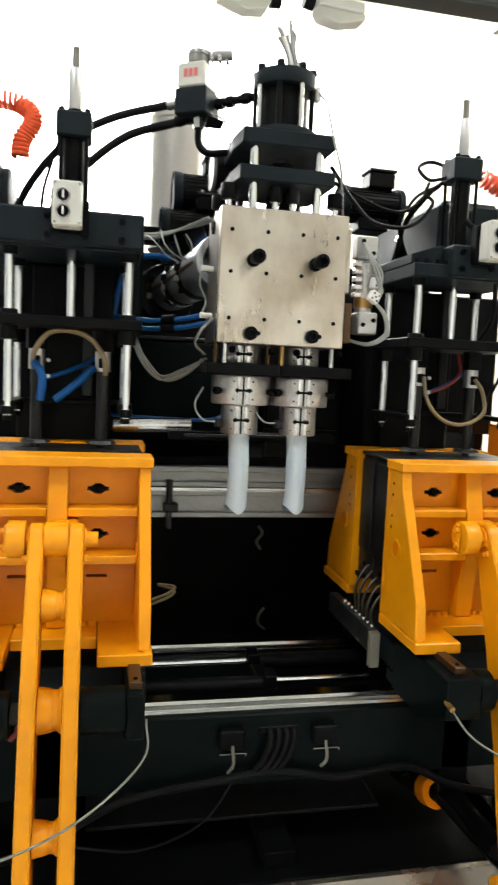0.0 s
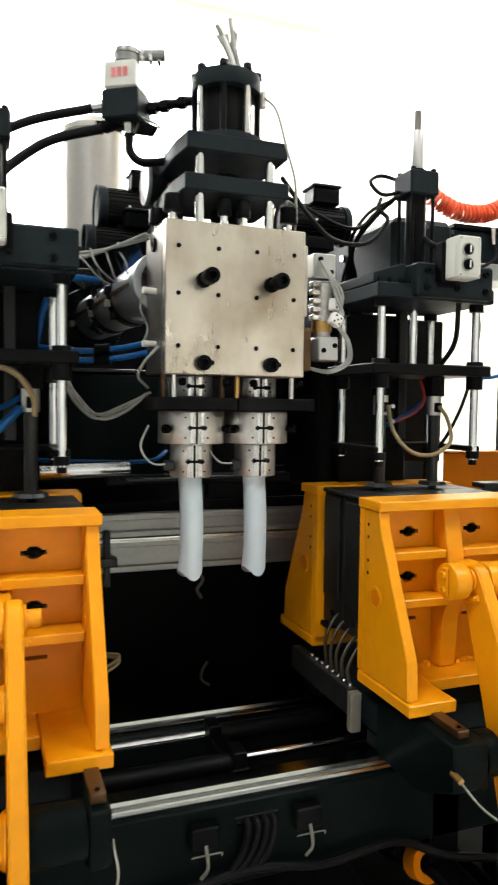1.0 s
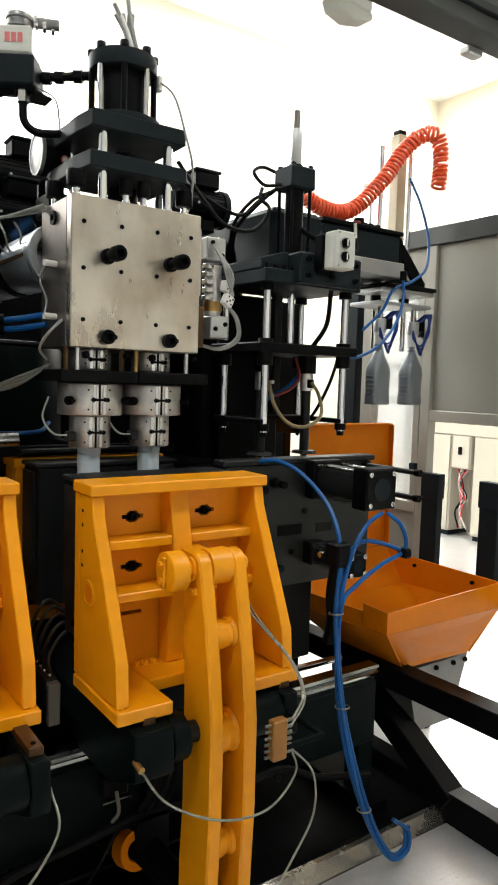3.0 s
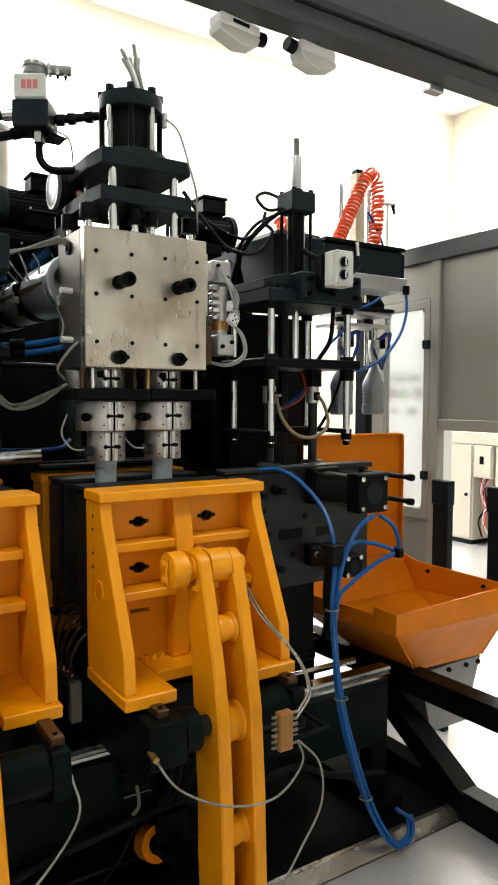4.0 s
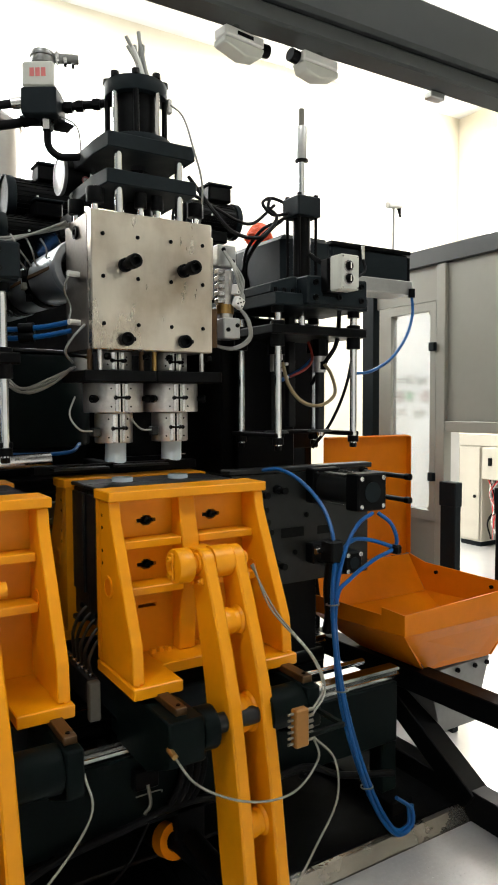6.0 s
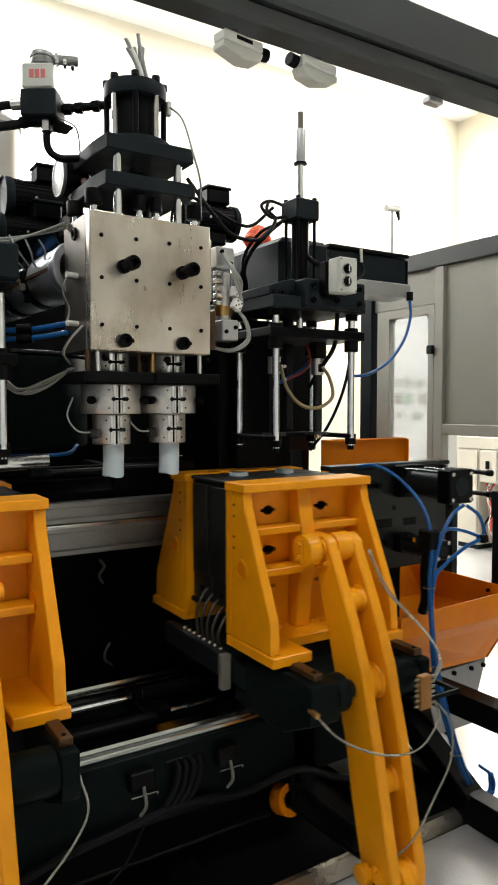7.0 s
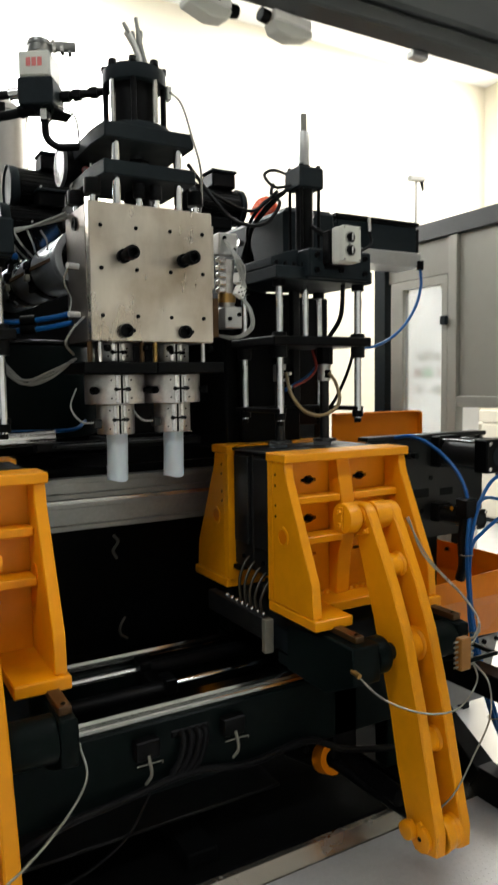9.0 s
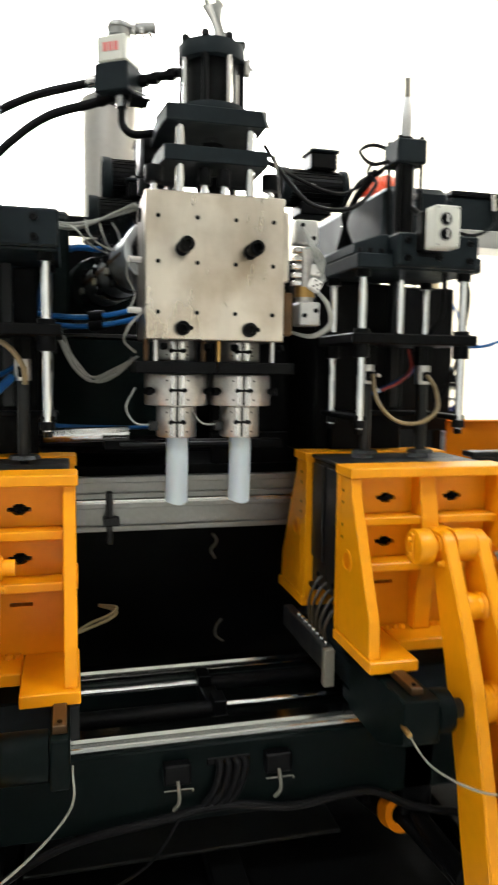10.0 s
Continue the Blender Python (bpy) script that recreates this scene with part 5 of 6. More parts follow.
def button_box(at):
    bx = thing("push_button_box", "light grey two-button control box with black knobs", "control box", at, "button boxes")
    part("case", box(B(), -0.038, 0.038, -0.02, 0.03, -0.055, 0.06, 0.004), SWITCH, bx)
    part("lid", box(B(), -0.038, 0.038, -0.032, -0.0205, -0.055, 0.06, 0.004), SWITCH, bx)
    part("back_shell", box(B(), -0.046, 0.03, 0.031, 0.07, -0.055, 0.055, 0.004), BLACK, bx)
    for z in (0.021, -0.020):
        k = part("knob", cyl(B(), (-0.01, -0.033, z), (-0.01, -0.041, z), 0.0145, seg=24, bevel=0.002), BLACK, bx)
        part("knob_ring", ring(B(), (-0.01, -0.035, z), (0, 1, 0), 0.0185, 0.015, 0.006, 24), STAINLESS, k)
        part("knob_bar", box(B(), -0.014, -0.006, -0.047, -0.041, z - 0.013, z + 0.013, 0.001), BLACK, k)
        part("knob_mark", box(B(), -0.012, -0.008, -0.0485, -0.047, z - 0.010, z + 0.010, 0), CERAMIC, k)
    for x in (-0.031, 0.031):
        for z in (-0.048, 0.053):
            part("case_screw", screw(B(), (x, -0.032, z), (0, -1, 0), 0.0035, 0.001, 8), STAINLESS, bx)
    return bx


st_r = station(0.6, "black blow-pin station with chromed guide rods", True)
st_l = station(-0.63, "black blow-pin station with an arched tan hose between its pins", False)
pin_r, pin_l = pins(0.6, False), pins(-0.63, True)
bb_r = button_box((0.611, -0.155, 1.8575))
bb_l = copy_thing(bb_r, pose(-0.635, -0.155, 1.85))
for cx, nm in ((0.6, "r"), (-0.63, "l")):
    br = solid("button_box_bracket", box(box(B(), cx - 0.03, cx + 0.05, -0.086, -0.0905, 1.79, 1.88, 0), cx - 0.03, cx + 0.05, -0.091, -0.086, 1.80, 1.87, 0.001), BLACK, "small black bracket behind the button box", "bracket")
tw = thing("transfer_drive", "charcoal drive box on an aluminium plate", "drive unit", (0, 0, 0))
part("drive_box", box(B(), 0.84, 1.247, 0.20, 0.30, 1.935, 2.045, 0.005), DARK, tw)
part("lid", box(B(), 0.83, 1.255, 0.19, 0.31, 2.047, 2.062, 0.003), BLACK, tw)
part("end_cap", box(B(), 1.249, 1.265, 0.205, 0.295, 1.94, 2.04, 0.003), BLACK, tw)
part("carrier_plate", box(B(), 0.82, 1.235, 0.16, 0.30, 1.875, 1.932, 0.003), ALU, tw)
part("drive_cable", tube(B(), [(0.75, 0.1, 1.93), (0.88, 0.15, 1.91), (0.98, 0.17, 1.95), (0.985, 0.185, 2.01)], 0.006, 8), RUBBER, tw)
part("cable_gland", cyl(B(), (0.985, 0.185, 2.0), (0.985, 0.19, 2.055), 0.01, seg=12), STAINLESS, tw)
part("air_line", tube(B(), [(1.225, 0.155, 1.87), (1.205, 0.13, 1.79), (1.13, 0.09, 1.69), (1.02, 0.06, 1.60), (0.91, 0.05, 1.55), (0.83, 0.05, 1.54)], 0.006, 8), BLUE, tw, "blue air line")
part("line_fitting", cyl(B(), (1.225, 0.155, 1.865), (1.225, 0.155, 1.90), 0.014, seg=10), BLACK, tw)
part("link", box(B(), 0.80, 0.84, 0.2, 0.3, 1.885, 2.03, 0.003), DARK, tw)

# ---- take-out robot with two bottles (origin at its rest place) ----
RX = 1.31
robot = thing("take_out_arm", "take-out arm with a pale square post and bracket", "robot arm", (RX, 0.2, 0))
part("post", box(B(), 0.03, 0.082, 0.06, 0.112, 1.86, 2.50, 0.004), POST, robot, "yellowed square tube post")
part("post_cap", box(B(), 0.035, 0.077, 0.065, 0.107, 2.501, 2.52, 0.004), BLACK, robot)
part("bracket", prism(B(), [(-0.06, 1.862), (0.16, 1.862), (0.16, 1.89), (-0.02, 2.08), (-0.06, 2.08), (-0.06, 2.05), (0.09, 1.89), (-0.06, 1.89)], "y", 0.0, 0.02, 0.002), BLACK, robot, "black triangular bracket")
part("valve_unit", box(B(), -0.235, -0.075, 0.02, 0.12, 1.93, 2.065, 0.006), BLACK, robot)
part("valve_cap", cyl(B(), (-0.19, 0.05, 2.065), (-0.19, 0.05, 2.115), 0.022, seg=16), BLACK, robot)
part("valve_plate", box(B(), -0.24, -0.07, 0.0, 0.12, 1.875, 1.928, 0.003), ALU, robot)
for i in range(4):
    part("valve_coil", box(B(), -0.225 + i * 0.036, -0.2 + i * 0.036, 0.025, 0.07, 2.066, 2.10, 0.003), BLACK if i else DARKRED, robot)
part("base_plate", box(B(), -0.14, 0.17, -0.06, 0.14, 1.845, 1.86, 0.003), BLACK, robot)
part("carrier_plate", box(B(), -0.14, 0.165, -0.05, 0.12, 1.826, 1.843, 0.003), ALU, robot)
for x in (-0.04, 0.13):
    part("rod_bushing", cyl(B(), (x, 0.09, 1.80), (x, 0.09, 1.90), 0.022, seg=18), BLACK, robot)
part("suspension", cyl(B(), (0.06, 0.085, 2.52), (0.06, 0.085, 6.0), 0.0016, seg=6), CERAMIC, robot)
part("robot_hose", tube(B(), [(0.10, 0.06, 2.33), (0.17, 0.05, 2.22), (0.19, 0.02, 2.08), (0.14, -0.02, 1.95), (0.03, -0.05, 1.88), (-0.1, -0.07, 1.83), (-0.16, -0.07, 1.74), (-0.25, -0.06, 1.66)], 0.006, 8), BLUE, robot)
grip = thing("gripper_head", "aluminium gripper plate with two suction grippers and blue hoses", "gripper", (RX, 0.2, 0))
part("gripper_plate", box(B(), -0.16, 0.15, -0.05, 0.12, 1.772, 1.787, 0.003), ALU, grip)
for x in (-0.04, 0.13):
    part("guide_rod", cyl(B(), (x, 0.09, 1.60), (x, 0.09, 2.44), 0.012, seg=16), CHROME, grip, "chromed guide rod")
for x in XN:
    g = part("gripper", cyl(B(), (x, 0, 1.66), (x, 0, 1.772), 0.012, seg=14), STAINLESS, grip)
    part("gripper_body", cyl(B(), (x, 0, 1.665), (x, 0, 1.72), 0.026, seg=16, bevel=0.003), ALU, g)
    part("gripper_cup", cyl(B(), (x, 0, 1.615), (x, 0, 1.665), 0.018, 0.024, seg=16), CERAMIC, g)
    part("gripper_valve", box(B(), x + 0.02, x + 0.055, -0.02, 0.02, 1.68, 1.73, 0.003), BLACK, g)
    for k in range(4):
        part("gripper_hose", tube(B(), [(x + 0.02, -0.01 * k, 1.72), (x + 0.05 + 0.01 * k, -0.03, 1.75), (x + 0.07 - 0.012 * k, -0.03, 1.68 - 0.02 * k), (x + 0.03, -0.02, 1.62 - 0.012 * k), (x - 0.03, -0.03, 1.65 + 0.01 * k)], 0.004, 7), NAVY, g)


def bottle():
    """A flat shouldered bottle with a moulded side grip; origin at its mouth."""
    b = thing("plastic_bottle", "silver-grey blow-moulded bottle held by its neck", "bottle", group="bottles")
    bm_, n = B(), 36
    prof = [(0.013, 0.013, 0.0), (0.014, 0.014, -0.03), (0.018, 0.018, -0.035), (0.027, 0.022, -0.05), (0.050, 0.030, -0.095), (0.058, 0.034, -0.115), (0.059, 0.035, -0.135), (0.056, 0.033, -0.15), (0.0555, 0.0325, -0.21), (0.059, 0.035, -0.225), (0.059, 0.035, -0.25), (0.053, 0.031, -0.256)]
    rows = []
    for rx, ry, z in prof:
        e = 0.5 if rx > 0.03 else 1.0
        ln = []
        for i in range(n):
            a = 2 * math.pi * i / n
            c, s_ = math.cos(a), math.sin(a)
            ln.append(bm_.verts.new((math.copysign(abs(c) ** e, c) * rx, math.copysign(abs(s_) ** e, s_) * ry, z)))
        rows.append(ln)
    for p, q in zip(rows, rows[1:]):
        for i in range(n):
            bm_.faces.new((p[i], q[i], q[(i + 1) % n], p[(i + 1) % n]))
    bm_.faces.new(rows[-1])
    part("body", bm_, BOTTLE, b)
    for k in range(5):
        part("grip_rib", box(B(), -0.062, -0.055, -0.018, 0.018, -0.215 + k * 0.018, -0.209 + k * 0.018, 0.001), BOTTLE, b)
    part("neck_ring", ring(B(), (0, 0, -0.028), (0, 0, 1), 0.019, 0.012, 0.006, 20), BOTTLE, b)
    return b


bot = [bottle()]
bot.append(copy_thing(bot[0], Matrix()))

# ---- coiled hose in short rigid lengths ----
coil = thing("coiled_air_hose", "bright orange coiled air hose strung to the take-out arm", "air hose")
NP, TURNS = 20, 3


def coil_piece():
    b = B()
    pts_ = []
    for i in range(TURNS * 12 + 1):
        a = 2 * math.pi * i / 12
        pts_.append((0.027 * math.cos(a), 0.027 * math.sin(a), (i / (TURNS * 12) - 0.5) * 0.056))
    return tube(b, pts_, 0.0068, 7, 1, False)


piece = part("coil_length", coil_piece(), COIL, coil)
pieces = [piece]
for i in range(NP - 1):
    o = piece.copy()
    scene.collection.objects.link(o)
    pieces.append(o)


def strung(path):
    """Poses of the coil lengths, evenly spaced along a path."""
    ps = smoothed(path, 24)
    acc = [0.0]
    for a, b in zip(ps, ps[1:]):
        acc.append(acc[-1] + (b - a).length)
    out = []
    for k in range(NP):
        s = acc[-1] * (k + 0.5) / NP
        j = min(max(1, int(np.searchsorted(acc, s))), len(ps) - 1)
        p = ps[j - 1].lerp(ps[j], (s - acc[j - 1]) / max(1e-9, acc[j] - acc[j - 1]))
        d = (ps[min(j + 2, len(ps) - 1)] - ps[max(j - 3, 0)]).normalized()
        out.append(Matrix.Translation(p) @ d.to_track_quat("Z", "Y").to_matrix().to_4x4())
    return out


COIL_OUT = strung([(0.80, 0.30, 2.18), (0.93, 0.30, 2.135), (1.09, 0.31, 2.16), (1.22, 0.27, 2.28), (1.31, 0.23, 2.41), (1.38, 0.17, 2.48), (1.425, 0.14, 2.465), (1.435, 0.13, 2.39), (1.43, 0.13, 2.28)])
COIL_A = strung([(0.795, 0.45, 2.159), (0.933, 0.50, 2.127), (1.063, 0.55, 2.077), (1.19, 0.58, 2.134), (1.306, 0.60, 2.32), (1.374, 0.60, 2.448), (1.419, 0.60, 2.50), (1.466, 0.60, 2.449), (1.471, 0.60, 2.303), (1.448, 0.60, 2.167)])
COIL_B = strung([(0.697, 0.45, 2.156), (0.819, 0.50, 2.146), (1.009, 0.60, 2.139), (1.13, 0.70, 2.203), (1.195, 0.71, 2.351), (1.24, 0.705, 2.427), (1.285, 0.70, 2.455), (1.33, 0.695, 2.412), (1.34, 0.69, 2.304), (1.335, 0.69, 2.179)])
COIL_C = strung([(0.695, 0.50, 2.14), (0.715, 0.50, 2.20), (0.75, 0.52, 2.21), (0.89, 0.60, 2.194), (1.125, 0.80, 2.223), (1.304, 0.95, 2.302), (1.42, 0.97, 2.453), (1.455, 0.96, 2.511), (1.49, 0.95, 2.447), (1.50, 0.95, 2.343)])
COIL_IN = strung([(0.70, 0.56, 2.12), (0.76, 0.62, 2.17), (0.84, 0.70, 2.20), (0.92, 0.78, 2.17), (0.99, 0.88, 2.12), (1.05, 0.98, 2.10), (1.10, 1.06, 2.13), (1.16, 1.12, 2.12), (1.2, 1.16, 2.06)])


def wound(path, r, turns):
    """A helix wound round a path."""
    ps = smoothed(path, 40)
    out = []
    for i in range(len(ps)):
        d = (ps[min(i + 2, len(ps) - 1)] - ps[max(i - 2, 0)]).normalized()
        u = Vector((0, 1, 0))
        v, a = d.cross(u), 2 * math.pi * turns * i / len(ps)
        out.append(ps[i] + u * r * math.cos(a) + v * r * math.sin(a))
    return out


stub = solid("coiled_air_hose", tube(B(), wound([(-0.98, 0.3, 2.24), (-0.93, 0.3, 2.256), (-0.86, 0.3, 2.256), (-0.80, 0.3, 2.245), (-0.768, 0.3, 2.215), (-0.775, 0.3, 2.18), (-0.80, 0.3, 2.14), (-0.806, 0.3, 2.088)], 0.025, 28), 0.0068, 6, 1, False), COIL, "bright orange coiled air hose beside the second blow station", "air hose")

# ---- collecting bin ----
chute = thing("collecting_bin", "orange painted sheet metal collecting bin on a black frame", "collecting bin", (0, 0, 0))
part("back_sheet", box(B(), 0.99, 1.485, 0.44, 0.446, 0.712, 1.28, 0.002), ORANGE, chute)
part("back_fold", box(B(), 1.479, 1.485, 0.41, 0.439, 0.72, 1.272, 0.002), ORANGE, chute)
part("top_fold", box(B(), 0.99, 1.478, 0.415, 0.439, 1.272, 1.278, 0.002), ORANGE, chute)
part("right_wall", prism(B(), [(0.438, 0.712), (0.334, 0.687), (-0.18, 0.687), (-0.18, 0.586), (0.333, 0.558), (0.438, 0.70)], "x", 1.50, 1.506), ORANGE, chute)


def sheet(name, quad, t=0.005):
    """A folded sheet between four corners."""
    a, b, c, d = [Vector(p) for p in quad]
    n = (b - a).cross(d - a).normalized() * t
    bm_ = B()
    lo = [bm_.verts.new(p) for p in (a, b, c, d)]
    hi = [bm_.verts.new(p + n) for p in (a, b, c, d)]
    bm_.faces.new(lo[::-1])
    bm_.faces.new(hi)
    for i in range(4):
        bm_.faces.new((lo[i], lo[(i + 1) % 4], hi[(i + 1) % 4], hi[i]))
    bmesh.ops.recalc_face_normals(bm_, faces=bm_.faces)
    return part(name, bm_, ORANGE, chute, smooth=None)


sheet("back_slope", [(0.95, 0.44, 0.71), (1.499, 0.44, 0.71), (1.499, 0.333, 0.556), (0.90, 0.333, 0.556)])
sheet("floor_sheet", [(0.90, 0.337, 0.555), (1.50, 0.337, 0.555), (1.40, -0.10, 0.405), (1.03, -0.10, 0.405)])
sheet("right_sheet", [(1.504, 0.345, 0.560), (1.504, -0.178, 0.590), (1.42, -0.11, 0.40), (1.42, 0.10, 0.44)])
sheet("front_lip", [(0.824, -0.23, 0.687), (1.503, -0.18, 0.687), (1.503, -0.18, 0.587), (0.824, -0.23, 0.613)])
sheet("front_sheet", [(0.824, -0.228, 0.611), (1.503, -0.178, 0.585), (1.40, -0.115, 0.402), (1.05, -0.115, 0.41)])
sheet("left_lip", [(0.83, -0.105, 0.687), (0.824, -0.228, 0.687), (0.824, -0.228, 0.614), (0.83, -0.105, 0.606)])
sheet("left_wall", [(0.83, 0.33, 0.64), (0.83, -0.104, 0.659), (0.83, -0.104, 0.605), (0.83, 0.33, 0.57)])
sheet("left_sheet", [(0.832, 0.33, 0.569), (0.826, -0.226, 0.611), (1.05, -0.112, 0.39), (1.0, 0.2, 0.42)])
for p in ((1.499, -0.05, 0.655), (1.499, 0.26, 0.655)):
    part("sheet_screw", cyl(B(), p, Vector(p) - Vector((0.010, 0, 0)), 0.008, seg=10), BLACK, chute)
part("steel_hopper", prism(B(), [(1.07, 0.388), (1.42, 0.395), (1.34, 0.14), (1.14, 0.14)], "y", -0.105, 0.2, 0.002), DISC, chute, "bare steel outlet hopper")
for x in (1.13, 1.23, 1.33, 1.40):
    part("hopper_bolt", screw(B(), (x, -0.105, 0.372), (0, -1, 0.1), 0.010, 0.01, 8), BLACK, chute)
for q0, q1, w in (((0.985, 0.48, 0.385), (1.06, -1.05, 0.385), 0.042), ((1.09, 0.30, 0.37), (1.09, -0.33, -0.01), 0.045), ((1.47, 0.48, 0.70), (1.47, 0.48, FLOOR + 0.001), 0.025), ((0.985, 0.515, 0.70), (0.985, 0.515, FLOOR + 0.001), 0.025), ((1.01, 0.48, 0.50), (1.445, 0.48, 0.50), 0.02)):
    q0, q1 = Vector(q0), Vector(q1)
    d = q1 - q0
    m = Matrix.Translation(q0) @ d.to_track_quat("Z", "Y").to_matrix().to_4x4()
    part("frame_bar", box(B(), -w, w, -w, w, 0, d.length, 0.004, m), BLACK, chute, "black square frame tube")

part("frame_bar", box(B(), 1.05, 1.13, -1.0, 0.6, FLOOR + 0.001, 0.04, 0.004), BLACK, chute, "black square frame tube")

# ---- guards ----
guard = thing("side_guard", "grey-beige sheet metal machine guard", "machine guard", (1.6, 0, FLOOR))
part("top_rail", box(B(), -0.03, 0.03, -1.16, 0.86, f0 + 2.07, f0 + 2.15, 0.004), BEAM, guard)
part("panel", box(B(), -0.008, 0.008, -1.1, 0.293, f0 + 1.345, f0 + 2.07, 0.002), PANEL, guard)
part("panel_above_door", box(B(), -0.008, 0.008, 0.352, 0.773, f0 + 1.905, f0 + 2.07, 0.002), PANEL, guard)
part("rail", box(B(), -0.025, 0.025, -1.1, 0.293, f0 + 1.295, f0 + 1.344, 0.003), GUARD, guard)
part("post", box(B(), -0.025, 0.025, 0.295, 0.350, 0.001, f0 + 2.069, 0.003), GUARD, guard)
part("post", box(B(), -0.03, 0.03, 0.775, 0.86, 0.001, f0 + 2.069, 0.003), DARK, guard)
part("lower_panel", box(B(), -0.008, 0.008, 0.352, 0.773, 0.05, f0 + 0.869, 0.002), PANEL, guard)
rail = thing("low_fence", "low black square-tube posts and rail at the guard opening", "fence", (1.55, 0, FLOOR))
for y in (0.228, -0.08):
    part("post", box(B(), -0.02, 0.02, y - 0.045, y + 0.045, 0.001 if y > 0 else f0 + 0.58, f0 + 1.065, 0.004), DARK, rail)
    part("post_cap", box(B(), -0.024, 0.022, y - 0.049, y + 0.049, f0 + 0.96, f0 + 1.07, 0.003), DARK, rail)
part("rail", box(B(), -0.015, 0.015, -0.85, -0.126, f0 + 0.58, f0 + 0.66, 0.003), DARK, rail)
door = thing("guard_door", "grey-beige guard door with a tall rounded window", "door", (1.6, 0, FLOOR))
b = holed(B(), 0.355, 0.74, 0.87 + f0, 1.90 + f0, -0.02, 0.02, [(0.39, 0.655, 0.915 + f0, 1.86 + f0)])
bmesh.ops.rotate(b, cent=(0, 0, 0), matrix=Matrix.Rotation(radians(90), 3, "Z"), verts=b.verts)
part("leaf", b, GUARD, door, smooth=None)
part("glazing", box(B(), -0.004, 0.004, 0.391, 0.654, 0.916 + f0, 1.859 + f0, 0), GLASS, door).visible_shadow = False
for z in (1.69, 1.08):
    part("hinge", box(B(), -0.045, -0.02, 0.345, 0.38, z + f0 - 0.02, z + f0 + 0.02, 0.003), DARK, door)
for y in (0.395, 0.65):
    for z in (0.92, 1.855):
        part("corner_filler", box(B(), -0.006, 0.006, y - 0.02, y + 0.02, z + f0 - 0.012, z + f0 + 0.012, 0.002), GUARD, door)

beam = thing("front_guard_beam", "dark grey steel beam of the front guard", "guard beam", (0, -1.1, 1.992))
b = box(B(), -2.6, 1.57, -0.03, 0.05, 0.03, 0.115, 0.006)
part("beam", b, BEAM, beam)
part("lower_track", box(B(), -2.6, 1.57, -0.02, 0.03, 0.0, 0.028, 0.004), BEAM, beam)
part("post", box(B(), 1.50, 1.57, -0.03, 0.05, FLOOR - 2.0, 0.03, 0.004), DARK, beam)
part("post", box(B(), -2.6, -2.53, -0.03, 0.05, FLOOR - 2.0, 0.03, 0.004), DARK, beam)
part("end_clip", box(B(), 0.05, 0.085, 0.02, 0.04, -0.012, 0.0, 0.002), ALU, beam)


def door_lock(x, turn):
    m = Matrix.Translation((x, -1.08, 1.972)) @ Matrix.Rotation(radians(turn), 4, "Z") @ Matrix.Scale(0.86, 4)
    s = thing("safety_switch", "white and grey safety switch hanging under the guard beam", "safety switch", group="safety switches")
    part("case", box(B(), -0.045, 0.042, -0.017, 0.017, -0.006, 0.012, 0.003, m), CERAMIC, s)
    part("lower_case", prism_at(m), SWITCH, s)
    part("plug", cyl(B(), m @ Vector((0.045, 0, 0)), m @ Vector((0.062, 0, 0.002)), 0.010, seg=12), BLACK, s)
    part("marking", box(B(), -0.02, 0.015, -0.0185, -0.0175, 0.0, 0.006, 0, m), BLACK, s)
    part("hanger", cyl(B(), m @ Vector((-0.01, 0, 0.012)), m @ Vector((-0.01, 0.0, 0.035)), 0.006, seg=10), STAINLESS, s)
    return s


def prism_at(m):
    b = prism(B(), [(-0.046, -0.007), (0.043, -0.007), (0.035, -0.024), (0.0, -0.03), (-0.046, -0.018)], "y", -0.0165, 0.0165, 0.002)
    bmesh.ops.transform(b, matrix=m, verts=b.verts)
    return b


door_lock(-0.352, 8)
door_lock(-0.212, 186)

# ---- floor round the machine ----
setting("kick_strip", prism(B(), [(-0.33, FLOOR + 0.001), (-0.28, FLOOR + 0.001), (-0.28, FLOOR + 0.05), (-0.30, FLOOR + 0.05), (-0.33, FLOOR + 0.012)], "x", -2.6, 1.2), STRIP, "scuffed stainless kick strip along the machine")
setting("platform", box(B(), -2.6, 1.2, -1.2, -0.335, FLOOR + 0.001, FLOOR + 0.012, 0.002), TREAD, "aluminium tread platform before the machine")
b = B()
for i in range(56):
    for j in range(26):
        x, y = 0.1 + i * 0.02 + (j % 2) * 0.01, -0.86 + j * 0.02
        cyl(b, (x, y, FLOOR + 0.012), (x, y, FLOOR + 0.0126), 0.0036, 0.002, 6)
tagged(part("tread_dot", b, TREAD), "raised round tread dots of the platform", "", "", "stuff")

# ---- far end of the hall ----
def cabinet(x0, y0, w, d, h, label):
    """A floor cabinet; its door looks to -x."""
    c = thing("electric_cabinet", label, "cabinet", (x0, y0, FLOOR), "far cabinets")
    part("body", box(B(), 0, d, -w / 2, w / 2, 0.05, h, 0.008), CABINET, c)
    part("plinth", box(B(), 0.02, d - 0.02, -w / 2 + 0.02, w / 2 - 0.02, 0.0, 0.05, 0), DARK, c)
    dr = part("door", box(B(), -0.018, -0.002, -w / 2 + 0.015, w / 2 - 0.015, 0.07, h - 0.02, 0.004), CABINET, c)
    part("lock", cyl(B(), (-0.018, -w / 2 + 0.07, h * 0.5), (-0.03, -w / 2 + 0.07, h * 0.5), 0.018, seg=12), BLACK, dr)
    return c


